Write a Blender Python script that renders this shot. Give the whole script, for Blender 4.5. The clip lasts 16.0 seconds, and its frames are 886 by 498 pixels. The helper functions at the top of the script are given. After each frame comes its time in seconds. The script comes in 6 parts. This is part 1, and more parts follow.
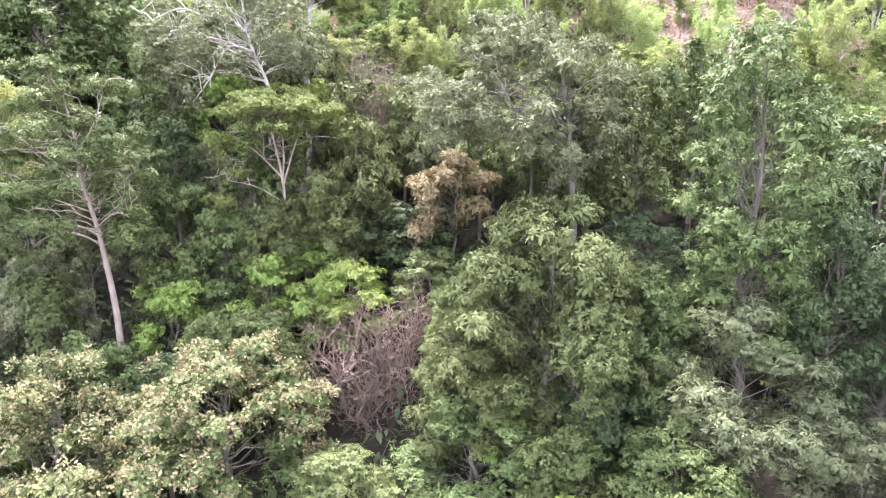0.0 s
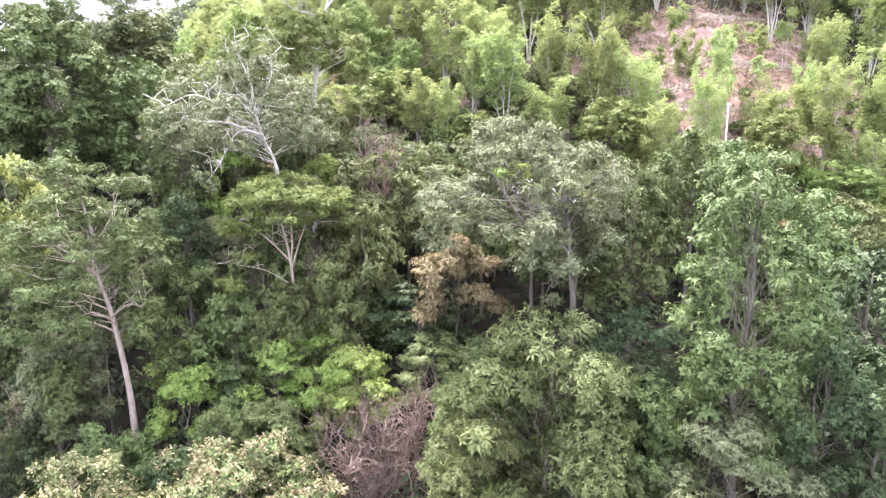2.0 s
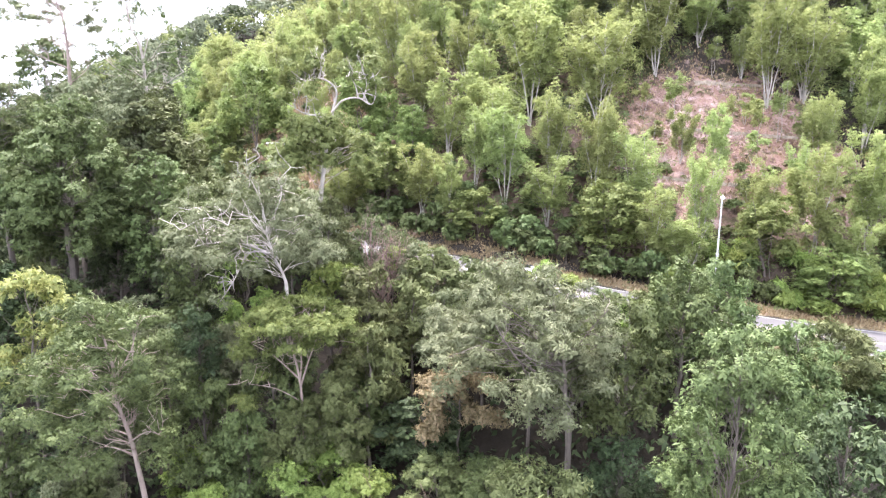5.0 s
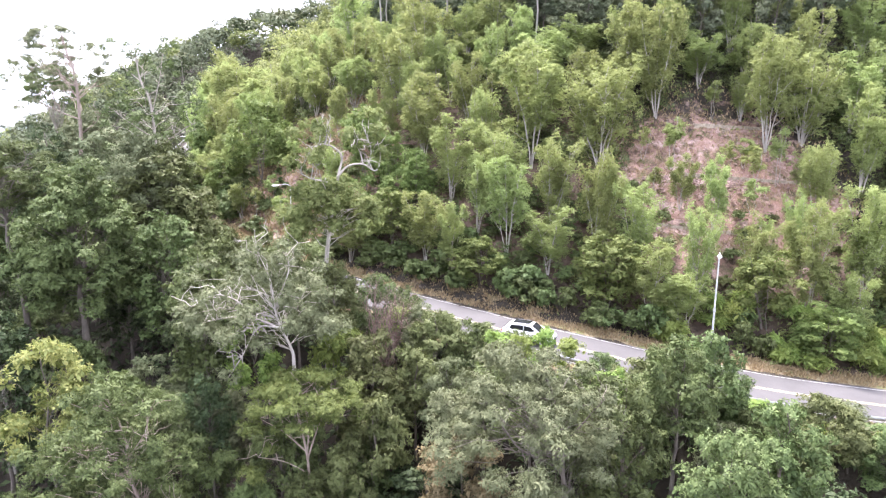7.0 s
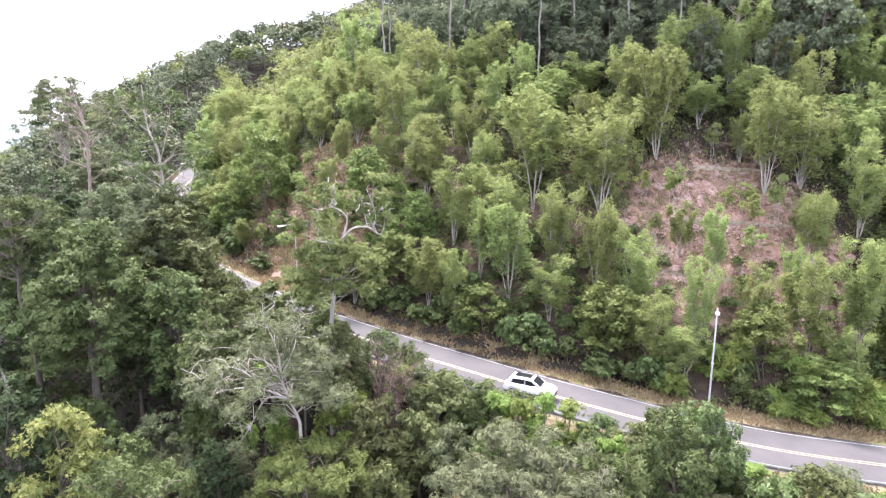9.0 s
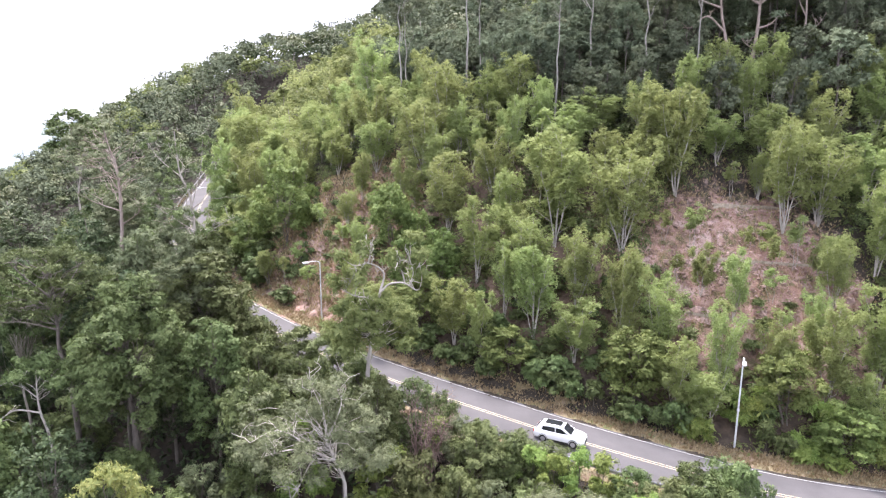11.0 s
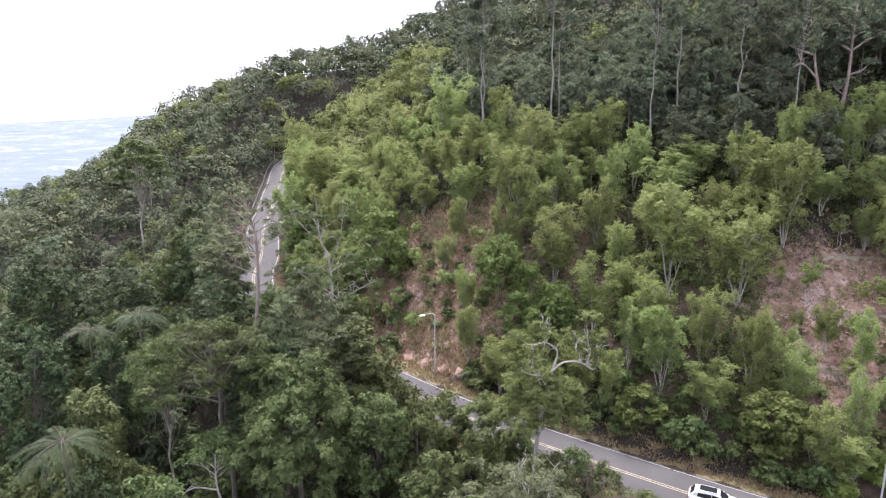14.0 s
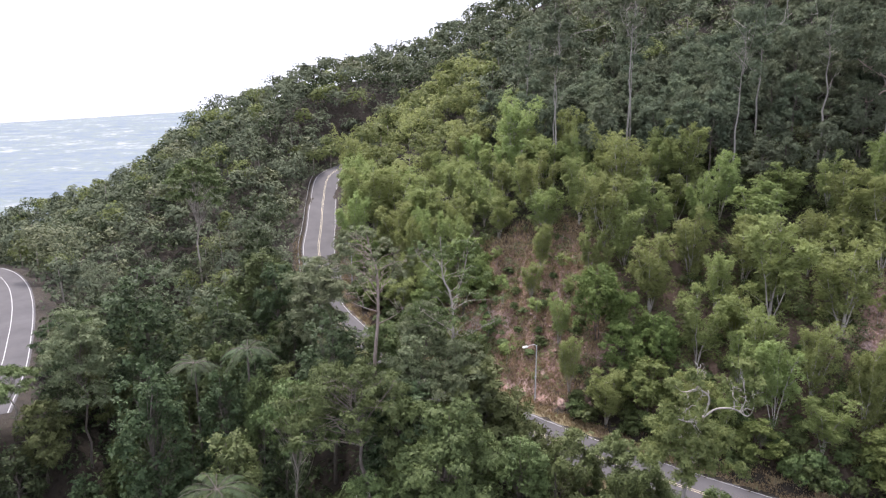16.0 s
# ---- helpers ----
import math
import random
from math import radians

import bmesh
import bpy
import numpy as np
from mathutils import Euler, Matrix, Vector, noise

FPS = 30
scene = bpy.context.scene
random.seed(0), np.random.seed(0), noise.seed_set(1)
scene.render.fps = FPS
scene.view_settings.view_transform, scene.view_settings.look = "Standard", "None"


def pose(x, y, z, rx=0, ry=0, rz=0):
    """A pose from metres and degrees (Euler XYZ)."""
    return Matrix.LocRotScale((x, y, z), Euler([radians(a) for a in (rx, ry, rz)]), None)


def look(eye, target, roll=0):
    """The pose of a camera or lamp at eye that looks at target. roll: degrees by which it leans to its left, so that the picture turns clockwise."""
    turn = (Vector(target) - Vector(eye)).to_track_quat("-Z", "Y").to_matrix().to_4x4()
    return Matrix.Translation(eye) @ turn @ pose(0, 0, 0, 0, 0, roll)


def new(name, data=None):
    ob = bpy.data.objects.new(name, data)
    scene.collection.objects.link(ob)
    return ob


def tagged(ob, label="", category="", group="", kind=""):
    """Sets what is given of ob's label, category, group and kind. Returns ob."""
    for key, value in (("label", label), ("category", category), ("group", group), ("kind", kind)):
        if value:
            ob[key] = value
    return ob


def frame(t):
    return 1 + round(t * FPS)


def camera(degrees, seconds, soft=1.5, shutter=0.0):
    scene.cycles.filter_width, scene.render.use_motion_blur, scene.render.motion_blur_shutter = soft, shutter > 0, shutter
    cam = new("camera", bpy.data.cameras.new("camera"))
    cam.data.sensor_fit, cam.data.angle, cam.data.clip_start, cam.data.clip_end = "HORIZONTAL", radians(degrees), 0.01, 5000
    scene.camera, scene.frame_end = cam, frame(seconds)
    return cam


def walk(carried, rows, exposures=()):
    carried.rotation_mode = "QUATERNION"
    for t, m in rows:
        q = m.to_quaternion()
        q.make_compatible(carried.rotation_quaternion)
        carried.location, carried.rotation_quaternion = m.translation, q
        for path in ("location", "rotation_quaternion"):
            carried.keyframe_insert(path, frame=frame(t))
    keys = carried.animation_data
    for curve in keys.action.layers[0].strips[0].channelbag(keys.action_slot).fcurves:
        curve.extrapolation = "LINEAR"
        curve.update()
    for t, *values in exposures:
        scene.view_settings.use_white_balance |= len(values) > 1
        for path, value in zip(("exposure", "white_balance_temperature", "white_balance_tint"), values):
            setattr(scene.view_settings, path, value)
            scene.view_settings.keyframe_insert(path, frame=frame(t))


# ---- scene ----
cam = camera(69.2, 16.0, soft=1.25)
METRES, EYE, TILT, LEAN, TURN = 60.0, 20.0, -10.8, 0.0, 0.0
ROWS = [
    (0.0, 0.0, 0.0, 0.0, -0.0, 0.0, -0.0),
    (0.5, -0.0005, -0.0047, 0.0207, 0.03, -0.07, -0.04),
    (1.0, -0.0014, -0.0092, 0.0415, 0.03, -0.13, -0.08),
    (1.5, -0.0021, -0.0141, 0.0622, 0.04, -0.19, -0.13),
    (2.0, -0.0028, -0.0189, 0.0831, 0.06, -0.21, -0.18),
    (2.5, -0.0032, -0.0231, 0.1042, 0.07, -0.26, -0.22),
    (3.0, -0.0036, -0.0276, 0.1252, 0.08, -0.31, -0.26),
    (3.5, -0.0035, -0.0322, 0.1469, 0.11, -0.35, -0.3),
    (4.0, -0.0036, -0.0375, 0.1683, 0.15, -0.41, -0.34),
    (6.5, -0.0025, -0.0633, 0.2731, 0.52, -0.63, -0.36),
    (7.0, -0.0025, -0.0681, 0.2945, 0.59, -0.66, -0.38),
    (7.5, -0.0028, -0.0724, 0.3157, 0.63, -0.68, -0.41),
    (8.0, -0.0032, -0.077, 0.3372, 0.69, -0.72, -0.44),
    (8.5, -0.0032, -0.0809, 0.3578, 0.75, -0.74, -0.44),
    (9.0, -0.0038, -0.085, 0.3784, 0.79, -0.76, -0.44),
    (11.5, -0.0847, -0.1078, 0.476, 0.55, -0.93, -0.42),
    (12.0, -0.1213, -0.1115, 0.4957, 0.45, -0.97, -0.38),
    (12.5, -0.1632, -0.1148, 0.5151, 0.32, -1.05, -0.33),
    (13.0, -0.2089, -0.117, 0.5342, 0.21, -1.11, -0.29),
    (13.5, -0.258, -0.1188, 0.5529, 0.1, -1.12, -0.23),
    (14.0, -0.3096, -0.1207, 0.5722, 0.01, -1.19, -0.19),
    (14.5, -0.363, -0.1219, 0.5898, -0.07, -1.22, -0.14),
    (15.0, -0.4185, -0.1224, 0.6084, -0.17, -1.31, -0.08),
    (15.5, -0.4754, -0.1233, 0.6263, -0.26, -1.37, 0.0),
    (16.0, -0.5335, -0.1234, 0.644, -0.35, -1.4, 0.04),
]
walk(cam, [(t, pose(0, 0, EYE, TILT, LEAN, TURN) @ pose(METRES * x, METRES * y, METRES * z, 90 + pitch, roll, yaw)) for t, x, y, z, yaw, pitch, roll in ROWS],
     exposures=((0, 2.4, 6400, 22), (4, 2.13, 6400, 22), (9, 1.52, 6400, 22), (12.5, 1.06, 6400, 22), (16, 0.46, 6400, 22)))

# ---- world, sun, exposure ----
world = bpy.data.worlds.new("overcast_sky")
scene.world = world
world.use_nodes = True
wn = world.node_tree
sky = wn.nodes.new("ShaderNodeTexSky")
sky.sky_type, sky.sun_disc = "NISHITA", False
sky.sun_elevation, sky.sun_rotation = radians(63), radians(-17)
sky.air_density, sky.dust_density, sky.ozone_density, sky.altitude = 1.0, 6.0, 1.0, 100
cloud = wn.nodes.new("ShaderNodeMix")
cloud.data_type = "RGBA"
cloud.inputs[0].default_value = 0.82
cloud.inputs[7].default_value = (10.6, 11.4, 12.8, 1)
wn.links.new(sky.outputs[0], cloud.inputs[6])
wn.links.new(cloud.outputs[2], wn.nodes["Background"].inputs[0])
wn.nodes["Background"].inputs[1].default_value = 0.125
sun = new("sun", bpy.data.lights.new("sun", "SUN"))
sun.data.energy, sun.data.angle, sun.data.color = 4.4, radians(15), (1.0, 0.97, 0.9)
sun.matrix_world = look((-30, 95, 200), (0, 0, 0))

# ---- materials ----
def material(name, rough=0.8):
    m = bpy.data.materials.new(name)
    m.use_nodes = True
    b = m.node_tree.nodes["Principled BSDF"]
    b.inputs["Roughness"].default_value = rough
    return m, m.node_tree, b


def ramp(nt, fac, stops):
    r = nt.nodes.new("ShaderNodeValToRGB")
    while len(r.color_ramp.elements) < len(stops):
        r.color_ramp.elements.new(0.5)
    for e, (p, c) in zip(r.color_ramp.elements, stops):
        e.position, e.color = p, (*c, 1)
    nt.links.new(fac, r.inputs[0])
    return r.outputs[0]


def noise_tex(nt, scale, detail=6.0, rough=0.6, where=None, distort=0.0):
    n = nt.nodes.new("ShaderNodeTexNoise")
    n.inputs["Scale"].default_value, n.inputs["Detail"].default_value = scale, detail
    n.inputs["Roughness"].default_value, n.inputs["Distortion"].default_value = rough, distort
    if where is not None:
        nt.links.new(where, n.inputs["Vector"])
    return n.outputs["Fac"]


def mixed(nt, fac, a, b, mode="MIX"):
    m = nt.nodes.new("ShaderNodeMix")
    m.data_type, m.blend_type = "RGBA", mode
    for k, v in ((0, fac), (6, a), (7, b)):
        if isinstance(v, (int, float)):
            m.inputs[k].default_value = v
        elif isinstance(v, tuple):
            m.inputs[k].default_value = (*v, 1)
        else:
            nt.links.new(v, m.inputs[k])
    return m.outputs[2]


def calc(nt, op, a, b=0.0, c=0.0):
    m = nt.nodes.new("ShaderNodeMath")
    m.operation = op
    for k, v in enumerate((a, b, c)):
        if isinstance(v, (int, float)):
            m.inputs[k].default_value = v
        else:
            nt.links.new(v, m.inputs[k])
    return m.outputs[0]


def bumped(nt, b, height_out, strength, distance):
    n = nt.nodes.new("ShaderNodeBump")
    n.inputs["Strength"].default_value, n.inputs["Distance"].default_value = strength, distance
    nt.links.new(height_out, n.inputs["Height"])
    nt.links.new(n.outputs[0], b.inputs["Normal"])


def leaf_material(name, dark, mid, light, gloss=0.6, through_light=0.16, spread=0.55, shine=0.22, stand=0.0):
    """Leaves that differ one by one and tree by tree, and let some light through."""
    m, nt, b = material(name, gloss)
    geo = nt.nodes.new("ShaderNodeNewGeometry")
    info = nt.nodes.new("ShaderNodeObjectInfo")
    patch = noise_tex(nt, 0.35, 3, 0.5, geo.outputs["Position"])
    f = calc(nt, "MULTIPLY_ADD", geo.outputs["Random Per Island"], spread, calc(nt, "MULTIPLY_ADD", patch, 0.6, 0.155 - spread / 2))
    if stand:
        f = calc(nt, "ADD", f, calc(nt, "MULTIPLY_ADD", noise_tex(nt, 0.13, 2, 0.5, geo.outputs["Position"]), stand, -stand / 2))
    col = ramp(nt, f, [(0.1, dark), (0.45, mid), (0.9, light)])
    hsv = nt.nodes.new("ShaderNodeHueSaturation")
    nt.links.new(col, hsv.inputs["Color"])
    nt.links.new(calc(nt, "MULTIPLY_ADD", info.outputs["Random"], 0.036, 0.477), hsv.inputs["Hue"])
    nt.links.new(calc(nt, "MULTIPLY_ADD", info.outputs["Random"], 0.36, 0.86), hsv.inputs["Value"])
    hsv.inputs["Saturation"].default_value = 0.87
    nt.links.new(hsv.outputs[0], b.inputs["Base Color"])
    b.inputs["Specular IOR Level"].default_value = shine
    t = nt.nodes.new("ShaderNodeBsdfTranslucent")
    nt.links.new(hsv.outputs[0], t.inputs["Color"])
    mix = nt.nodes.new("ShaderNodeMixShader")
    mix.inputs[0].default_value = through_light
    nt.links.new(b.outputs[0], mix.inputs[1])
    nt.links.new(t.outputs[0], mix.inputs[2])
    nt.links.new(mix.outputs[0], nt.nodes["Material Output"].inputs[0])
    return m


def bark_material(name, dark, mid, light):
    m, nt, b = material(name, 0.85)
    co = nt.nodes.new("ShaderNodeTexCoord").outputs["Object"]
    mp = nt.nodes.new("ShaderNodeMapping")
    mp.inputs["Scale"].default_value = (1, 1, 0.25)
    nt.links.new(co, mp.inputs[0])
    n1 = noise_tex(nt, 5.0, 8, 0.65, mp.outputs[0])
    n2 = noise_tex(nt, 0.7, 3, 0.6, co)
    f = calc(nt, "MULTIPLY_ADD", n1, 0.6, calc(nt, "MULTIPLY", n2, 0.4))
    nt.links.new(ramp(nt, f, [(0.3, dark), (0.5, mid), (0.7, light)]), b.inputs["Base Color"])
    bumped(nt, b, n1, 0.5, 0.03)
    return m


LEAF = {
    "dark": leaf_material("dark_green_leaves", (0.022, 0.04, 0.014), (0.046, 0.075, 0.025), (0.09, 0.13, 0.045)),
    "mid": leaf_material("green_leaves", (0.04, 0.066, 0.017), (0.084, 0.124, 0.031), (0.132, 0.178, 0.05)),
    "grey": leaf_material("grey_green_leaves", (0.08, 0.1, 0.045), (0.128, 0.154, 0.067), (0.172, 0.202, 0.094)),
    "lime": leaf_material("lime_green_leaves", (0.09, 0.155, 0.02), (0.175, 0.26, 0.04), (0.28, 0.37, 0.07), 0.55, 0.4),
    "slope": leaf_material("pale_yellow_green_leaves", (0.13, 0.17, 0.046), (0.248, 0.315, 0.09), (0.36, 0.435, 0.145), 0.65, 0.5, 0.38),
    "slope_mid": leaf_material("bright_green_leaves", (0.075, 0.112, 0.03), (0.15, 0.2, 0.052), (0.245, 0.3, 0.085), 0.65, 0.4, 0.4),
    "bright": leaf_material("fresh_green_leaves", (0.06, 0.1, 0.02), (0.125, 0.18, 0.036), (0.21, 0.27, 0.062), 0.65, 0.35, 0.45),
    "straw": leaf_material("dry_straw", (0.19, 0.13, 0.066), (0.31, 0.22, 0.115), (0.42, 0.325, 0.19), 0.9, 0.2),
    "olive": leaf_material("olive_leaves", (0.055, 0.076, 0.02), (0.106, 0.134, 0.037), (0.145, 0.175, 0.056), spread=0.45),
    "yellow": leaf_material("yellowish_leaves", (0.1, 0.13, 0.025), (0.2, 0.22, 0.05), (0.36, 0.34, 0.1), 0.55, 0.4),
    "orange": leaf_material("buff_young_leaves", (0.11, 0.095, 0.04), (0.19, 0.15, 0.066), (0.27, 0.21, 0.1), 0.6, 0.25),
    "bloom": leaf_material("cream_blossom", (0.19, 0.165, 0.075), (0.275, 0.235, 0.118), (0.365, 0.31, 0.175), 0.8, 0.25),
    "dead": leaf_material("withered_brown_leaves", (0.08, 0.045, 0.03), (0.15, 0.09, 0.06), (0.22, 0.14, 0.1), 0.8, 0.2),
    # hill leaves are paled and greyed: some distance haze sits in their colour
    "far": leaf_material("hill_forest_leaves", (0.062, 0.086, 0.052), (0.124, 0.156, 0.092), (0.205, 0.24, 0.135), 0.9, 0.16, 0.3, 0.06, 1.1),
}
BARK = {
    "pale": bark_material("pale_grey_bark", (0.16, 0.14, 0.12), (0.3, 0.27, 0.235), (0.46, 0.42, 0.37)),
    "white": bark_material("whitish_bark", (0.2, 0.18, 0.16), (0.36, 0.33, 0.3), (0.52, 0.48, 0.44)),
    "grey": bark_material("grey_bark", (0.065, 0.055, 0.046), (0.13, 0.11, 0.095), (0.22, 0.19, 0.165)),
    "pink": bark_material("pinkish_bark", (0.14, 0.105, 0.088), (0.27, 0.215, 0.185), (0.4, 0.335, 0.295)),
    "bole": bark_material("tall_grey_bole", (0.13, 0.12, 0.105), (0.24, 0.225, 0.2), (0.36, 0.335, 0.3)),
    "twig": bark_material("dry_twigs", (0.1, 0.066, 0.054), (0.2, 0.14, 0.115), (0.3, 0.225, 0.195)),
}

# ---- lie of the land ----
ROAD_KEYS = [(95, 58, 10.5), (70, 50.5, 12.6), (50, 47.2, 14.5), (34.6, 46.8, 16.1), (23, 48.2, 17.3), (10, 52.9, 18.7), (0, 57.6, 19.8),
             (-10, 63.0, 20.8), (-20, 69.3, 21.9), (-30.4, 78.5, 22.7), (-41.2, 90.6, 23.5), (-48.3, 102.0, 24.2), (-53.6, 114, 24.8),
             (-55.9, 128, 26.2), (-59.2, 142, 28.8), (-61.2, 157, 31.4), (-63.9, 176, 35.0), (-64.4, 192, 40.5), (-57, 206, 43.5)]
LOWER_KEYS = [(-93, 78.5, 19.6), (-98.9, 91.8, 20.3), (-105.9, 104.7, 21.0), (-111.4, 114.2, 21.4), (-117.4, 123.7, 21.8), (-125.2, 134.5, 22.1),
              (-134.2, 144, 22.3), (-143.6, 148.6, 22.5), (-157.8, 150.5, 22.6), (-190.9, 147.3, 22.6)]
LANE = 3.4


def smooth_line(keys, n=8):
    """A Catmull-Rom line through the keys."""
    p = np.array(keys, float)
    p = np.vstack([2 * p[0] - p[1], p, 2 * p[-1] - p[-2]])
    out = []
    for i in range(1, len(p) - 2):
        a, b, c, d = p[i - 1:i + 3]
        for u in np.linspace(0, 1, n, endpoint=False):
            out.append(0.5 * (2 * b + (c - a) * u + (2 * a - 5 * b + 4 * c - d) * u * u + (3 * b - a - 3 * c + d) * u ** 3))
    return np.array(out + [p[-2]])


ROAD, LOWER = smooth_line(ROAD_KEYS, 4), smooth_line(LOWER_KEYS, 4)


def nearest(line, x, y):
    """Signed distance (plus on the right hand) and height of the nearest place of a line."""
    x, y = np.atleast_1d(np.asarray(x, float)), np.atleast_1d(np.asarray(y, float))
    best, sd, hz = np.full(x.shape, 1e18), np.zeros(x.shape), np.zeros(x.shape)
    for a, b in zip(line[:-1], line[1:]):
        tx, ty = b[0] - a[0], b[1] - a[1]
        ll = tx * tx + ty * ty
        u = np.clip(((x - a[0]) * tx + (y - a[1]) * ty) / ll, 0, 1)
        dx, dy = x - a[0] - u * tx, y - a[1] - u * ty
        q = dx * dx + dy * dy
        hit = q < best
        side = np.where(dx * ty - dy * tx >= 0, 1.0, -1.0)
        best = np.where(hit, q, best)
        sd = np.where(hit, side * np.sqrt(q), sd)
        hz = np.where(hit, a[2] + u * (b[2] - a[2]), hz)
    return sd, hz


def step(a, b, v):
    u = np.clip((v - a) / (b - a), 0, 1)
    return u * u * (3 - 2 * u)


def height(x, y):
    x, y = np.atleast_1d(np.asarray(x, float)), np.atleast_1d(np.asarray(y, float))
    d, rz = nearest(ROAD, x, y)
    hill = 36 + 0.37 * (np.minimum(x, 90) + 41) - 0.3 * np.maximum(x - 90, 0) + 0.3 * (np.clip(y, -40, 276) - 127) - 0.34 * np.maximum(y - 276, 0)
    lumps = 3.0 * np.sin(x * 0.031 + 1.0) * np.sin(y * 0.027 + 0.5) + 1.2 * np.sin(x * 0.09 + y * 0.05) + 0.7 * np.sin(y * 0.13 - x * 0.07)
    # raises and lowers the far ridge to fit the skyline the camera sees
    skyline_fit = np.interp(x, [-210, -184, -150, -126, -88, -66, -46, -20], [-9, -12, -7, 5, 7, 3, -1, 1]) * step(150, 250, y)
    hill = np.maximum(hill + skyline_fit + lumps * step(40, 110, np.abs(d)), -62 + 0.3 * lumps)
    bench = 1.5 * step(6, 18, x) + 1.3 * step(-40, -30, x) * (1 - step(-12, -4, x))
    up = np.clip(d - 5.4 - bench * (1 - step(9, 20, d)), 0, 30)
    berm = 0.35 * np.sin(up * 2 * np.pi / 7.5 + 0.3 * np.sin(x * 0.4)) * step(2, 6, up)
    cut = rz + 0.15 * step(3.9, 5.4, d) + 0.76 * up + 0.6 * np.clip(d - 35.4, 0, 60) + berm
    fall = rz - 0.66 * np.clip(-d - 4.6, 0, 45) - 0.2 * np.clip(-d - 49.6, 0, 80)
    near = np.where(d > 0, cut, fall)
    remote = step(120, 170, y)
    w = np.where(d > 0, step(26 - 20 * remote, 62 - 26 * remote, d), step(38 - 32 * remote, 85 - 52 * remote, -d))
    z = near * (1 - w) + hill * w
    z = np.where(np.abs(d) < 3.9, rz - 0.06, z)
    d2, r2 = nearest(LOWER, x, y)
    w2 = step(5.5, 26, np.abs(d2))
    z = np.where(np.abs(d2) < 26, (r2 - 0.06) * (1 - w2) + z * w2, z)
    return z


def ground_z(x, y):
    return float(height(x, y)[0])


# ---- mesh helpers ----
def mesh_np(name, verts, quads, mat, smooth=False):
    me = bpy.data.meshes.new(name)
    verts, quads = np.ascontiguousarray(verts, np.float32), np.ascontiguousarray(quads, np.int32)
    me.vertices.add(len(verts))
    me.vertices.foreach_set("co", verts.ravel())
    k = quads.shape[1]
    me.loops.add(quads.size)
    me.loops.foreach_set("vertex_index", quads.ravel())
    me.polygons.add(len(quads))
    me.polygons.foreach_set("loop_start", np.arange(0, quads.size, k, dtype=np.int32))
    if smooth:
        me.polygons.foreach_set("use_smooth", np.ones(len(quads), bool))
    me.update(calc_edges=True)
    for m in (mat if isinstance(mat, (list, tuple)) else (mat,)):
        me.materials.append(m)
    return me


def child(name, me, parent, label=""):
    ob = new(name, me)
    ob.parent = parent
    return tagged(ob, label)


def part(name, bm, mat, parent, label=""):
    me = bpy.data.meshes.new(name)
    bm.to_mesh(me)
    bm.free()
    me.materials.append(mat)
    return child(name, me, parent, label)


class Wood:
    """Collects tapered, bent limbs."""
    def __init__(self):
        self.v, self.f, self.n = [], [], 0

    def limb(self, pts, r0, r1, sides=6):
        pts = np.asarray(pts, float)
        k = len(pts)
        tang = np.gradient(pts, axis=0)
        tang /= np.linalg.norm(tang, axis=1)[:, None] + 1e-9
        ref = np.where(np.abs(tang[:, 2:3]) > 0.9, np.array([[1.0, 0, 0]]), np.array([[0, 0, 1.0]]))
        u = np.cross(tang, ref)
        u /= np.linalg.norm(u, axis=1)[:, None] + 1e-9
        w = np.cross(tang, u)
        r = (r0 + (r1 - r0) * np.linspace(0, 1, k) ** 0.8)[:, None, None]
        a = np.linspace(0, 2 * np.pi, sides, endpoint=False)
        ring = pts[:, None, :] + r * (u[:, None, :] * np.cos(a)[None, :, None] + w[:, None, :] * np.sin(a)[None, :, None])
        self.v.append(ring.reshape(-1, 3))
        i = np.arange(k - 1)[:, None] * sides
        j = np.arange(sides)[None, :]
        j2 = (j + 1) % sides
        q = np.stack([i + j, i + j2, i + sides + j2, i + sides + j], -1).reshape(-1, 4) + self.n
        self.f.append(q)
        self.n += k * sides

    def join(self, other):
        self.v += other.v
        self.f += [q + self.n for q in other.f]
        self.n += other.n

    def mesh(self, name, mat):
        return mesh_np(name, np.vstack(self.v), np.vstack(self.f), mat, True)


def bend(rng, a, b, sag=0.15, wig=0.06, n=6):
    """A crooked line from a to b that first goes up."""
    a, b = np.asarray(a, float), np.asarray(b, float)
    length = np.linalg.norm(b - a)
    u = np.linspace(0, 1, n)[:, None]
    p = a + (b - a) * u
    p[:, 2] += (np.sin(np.pi * u) * sag * length)[:, 0]
    p[1:-1] += rng.normal(0, wig * length, (n - 2, 3)) * 0.6
    return p


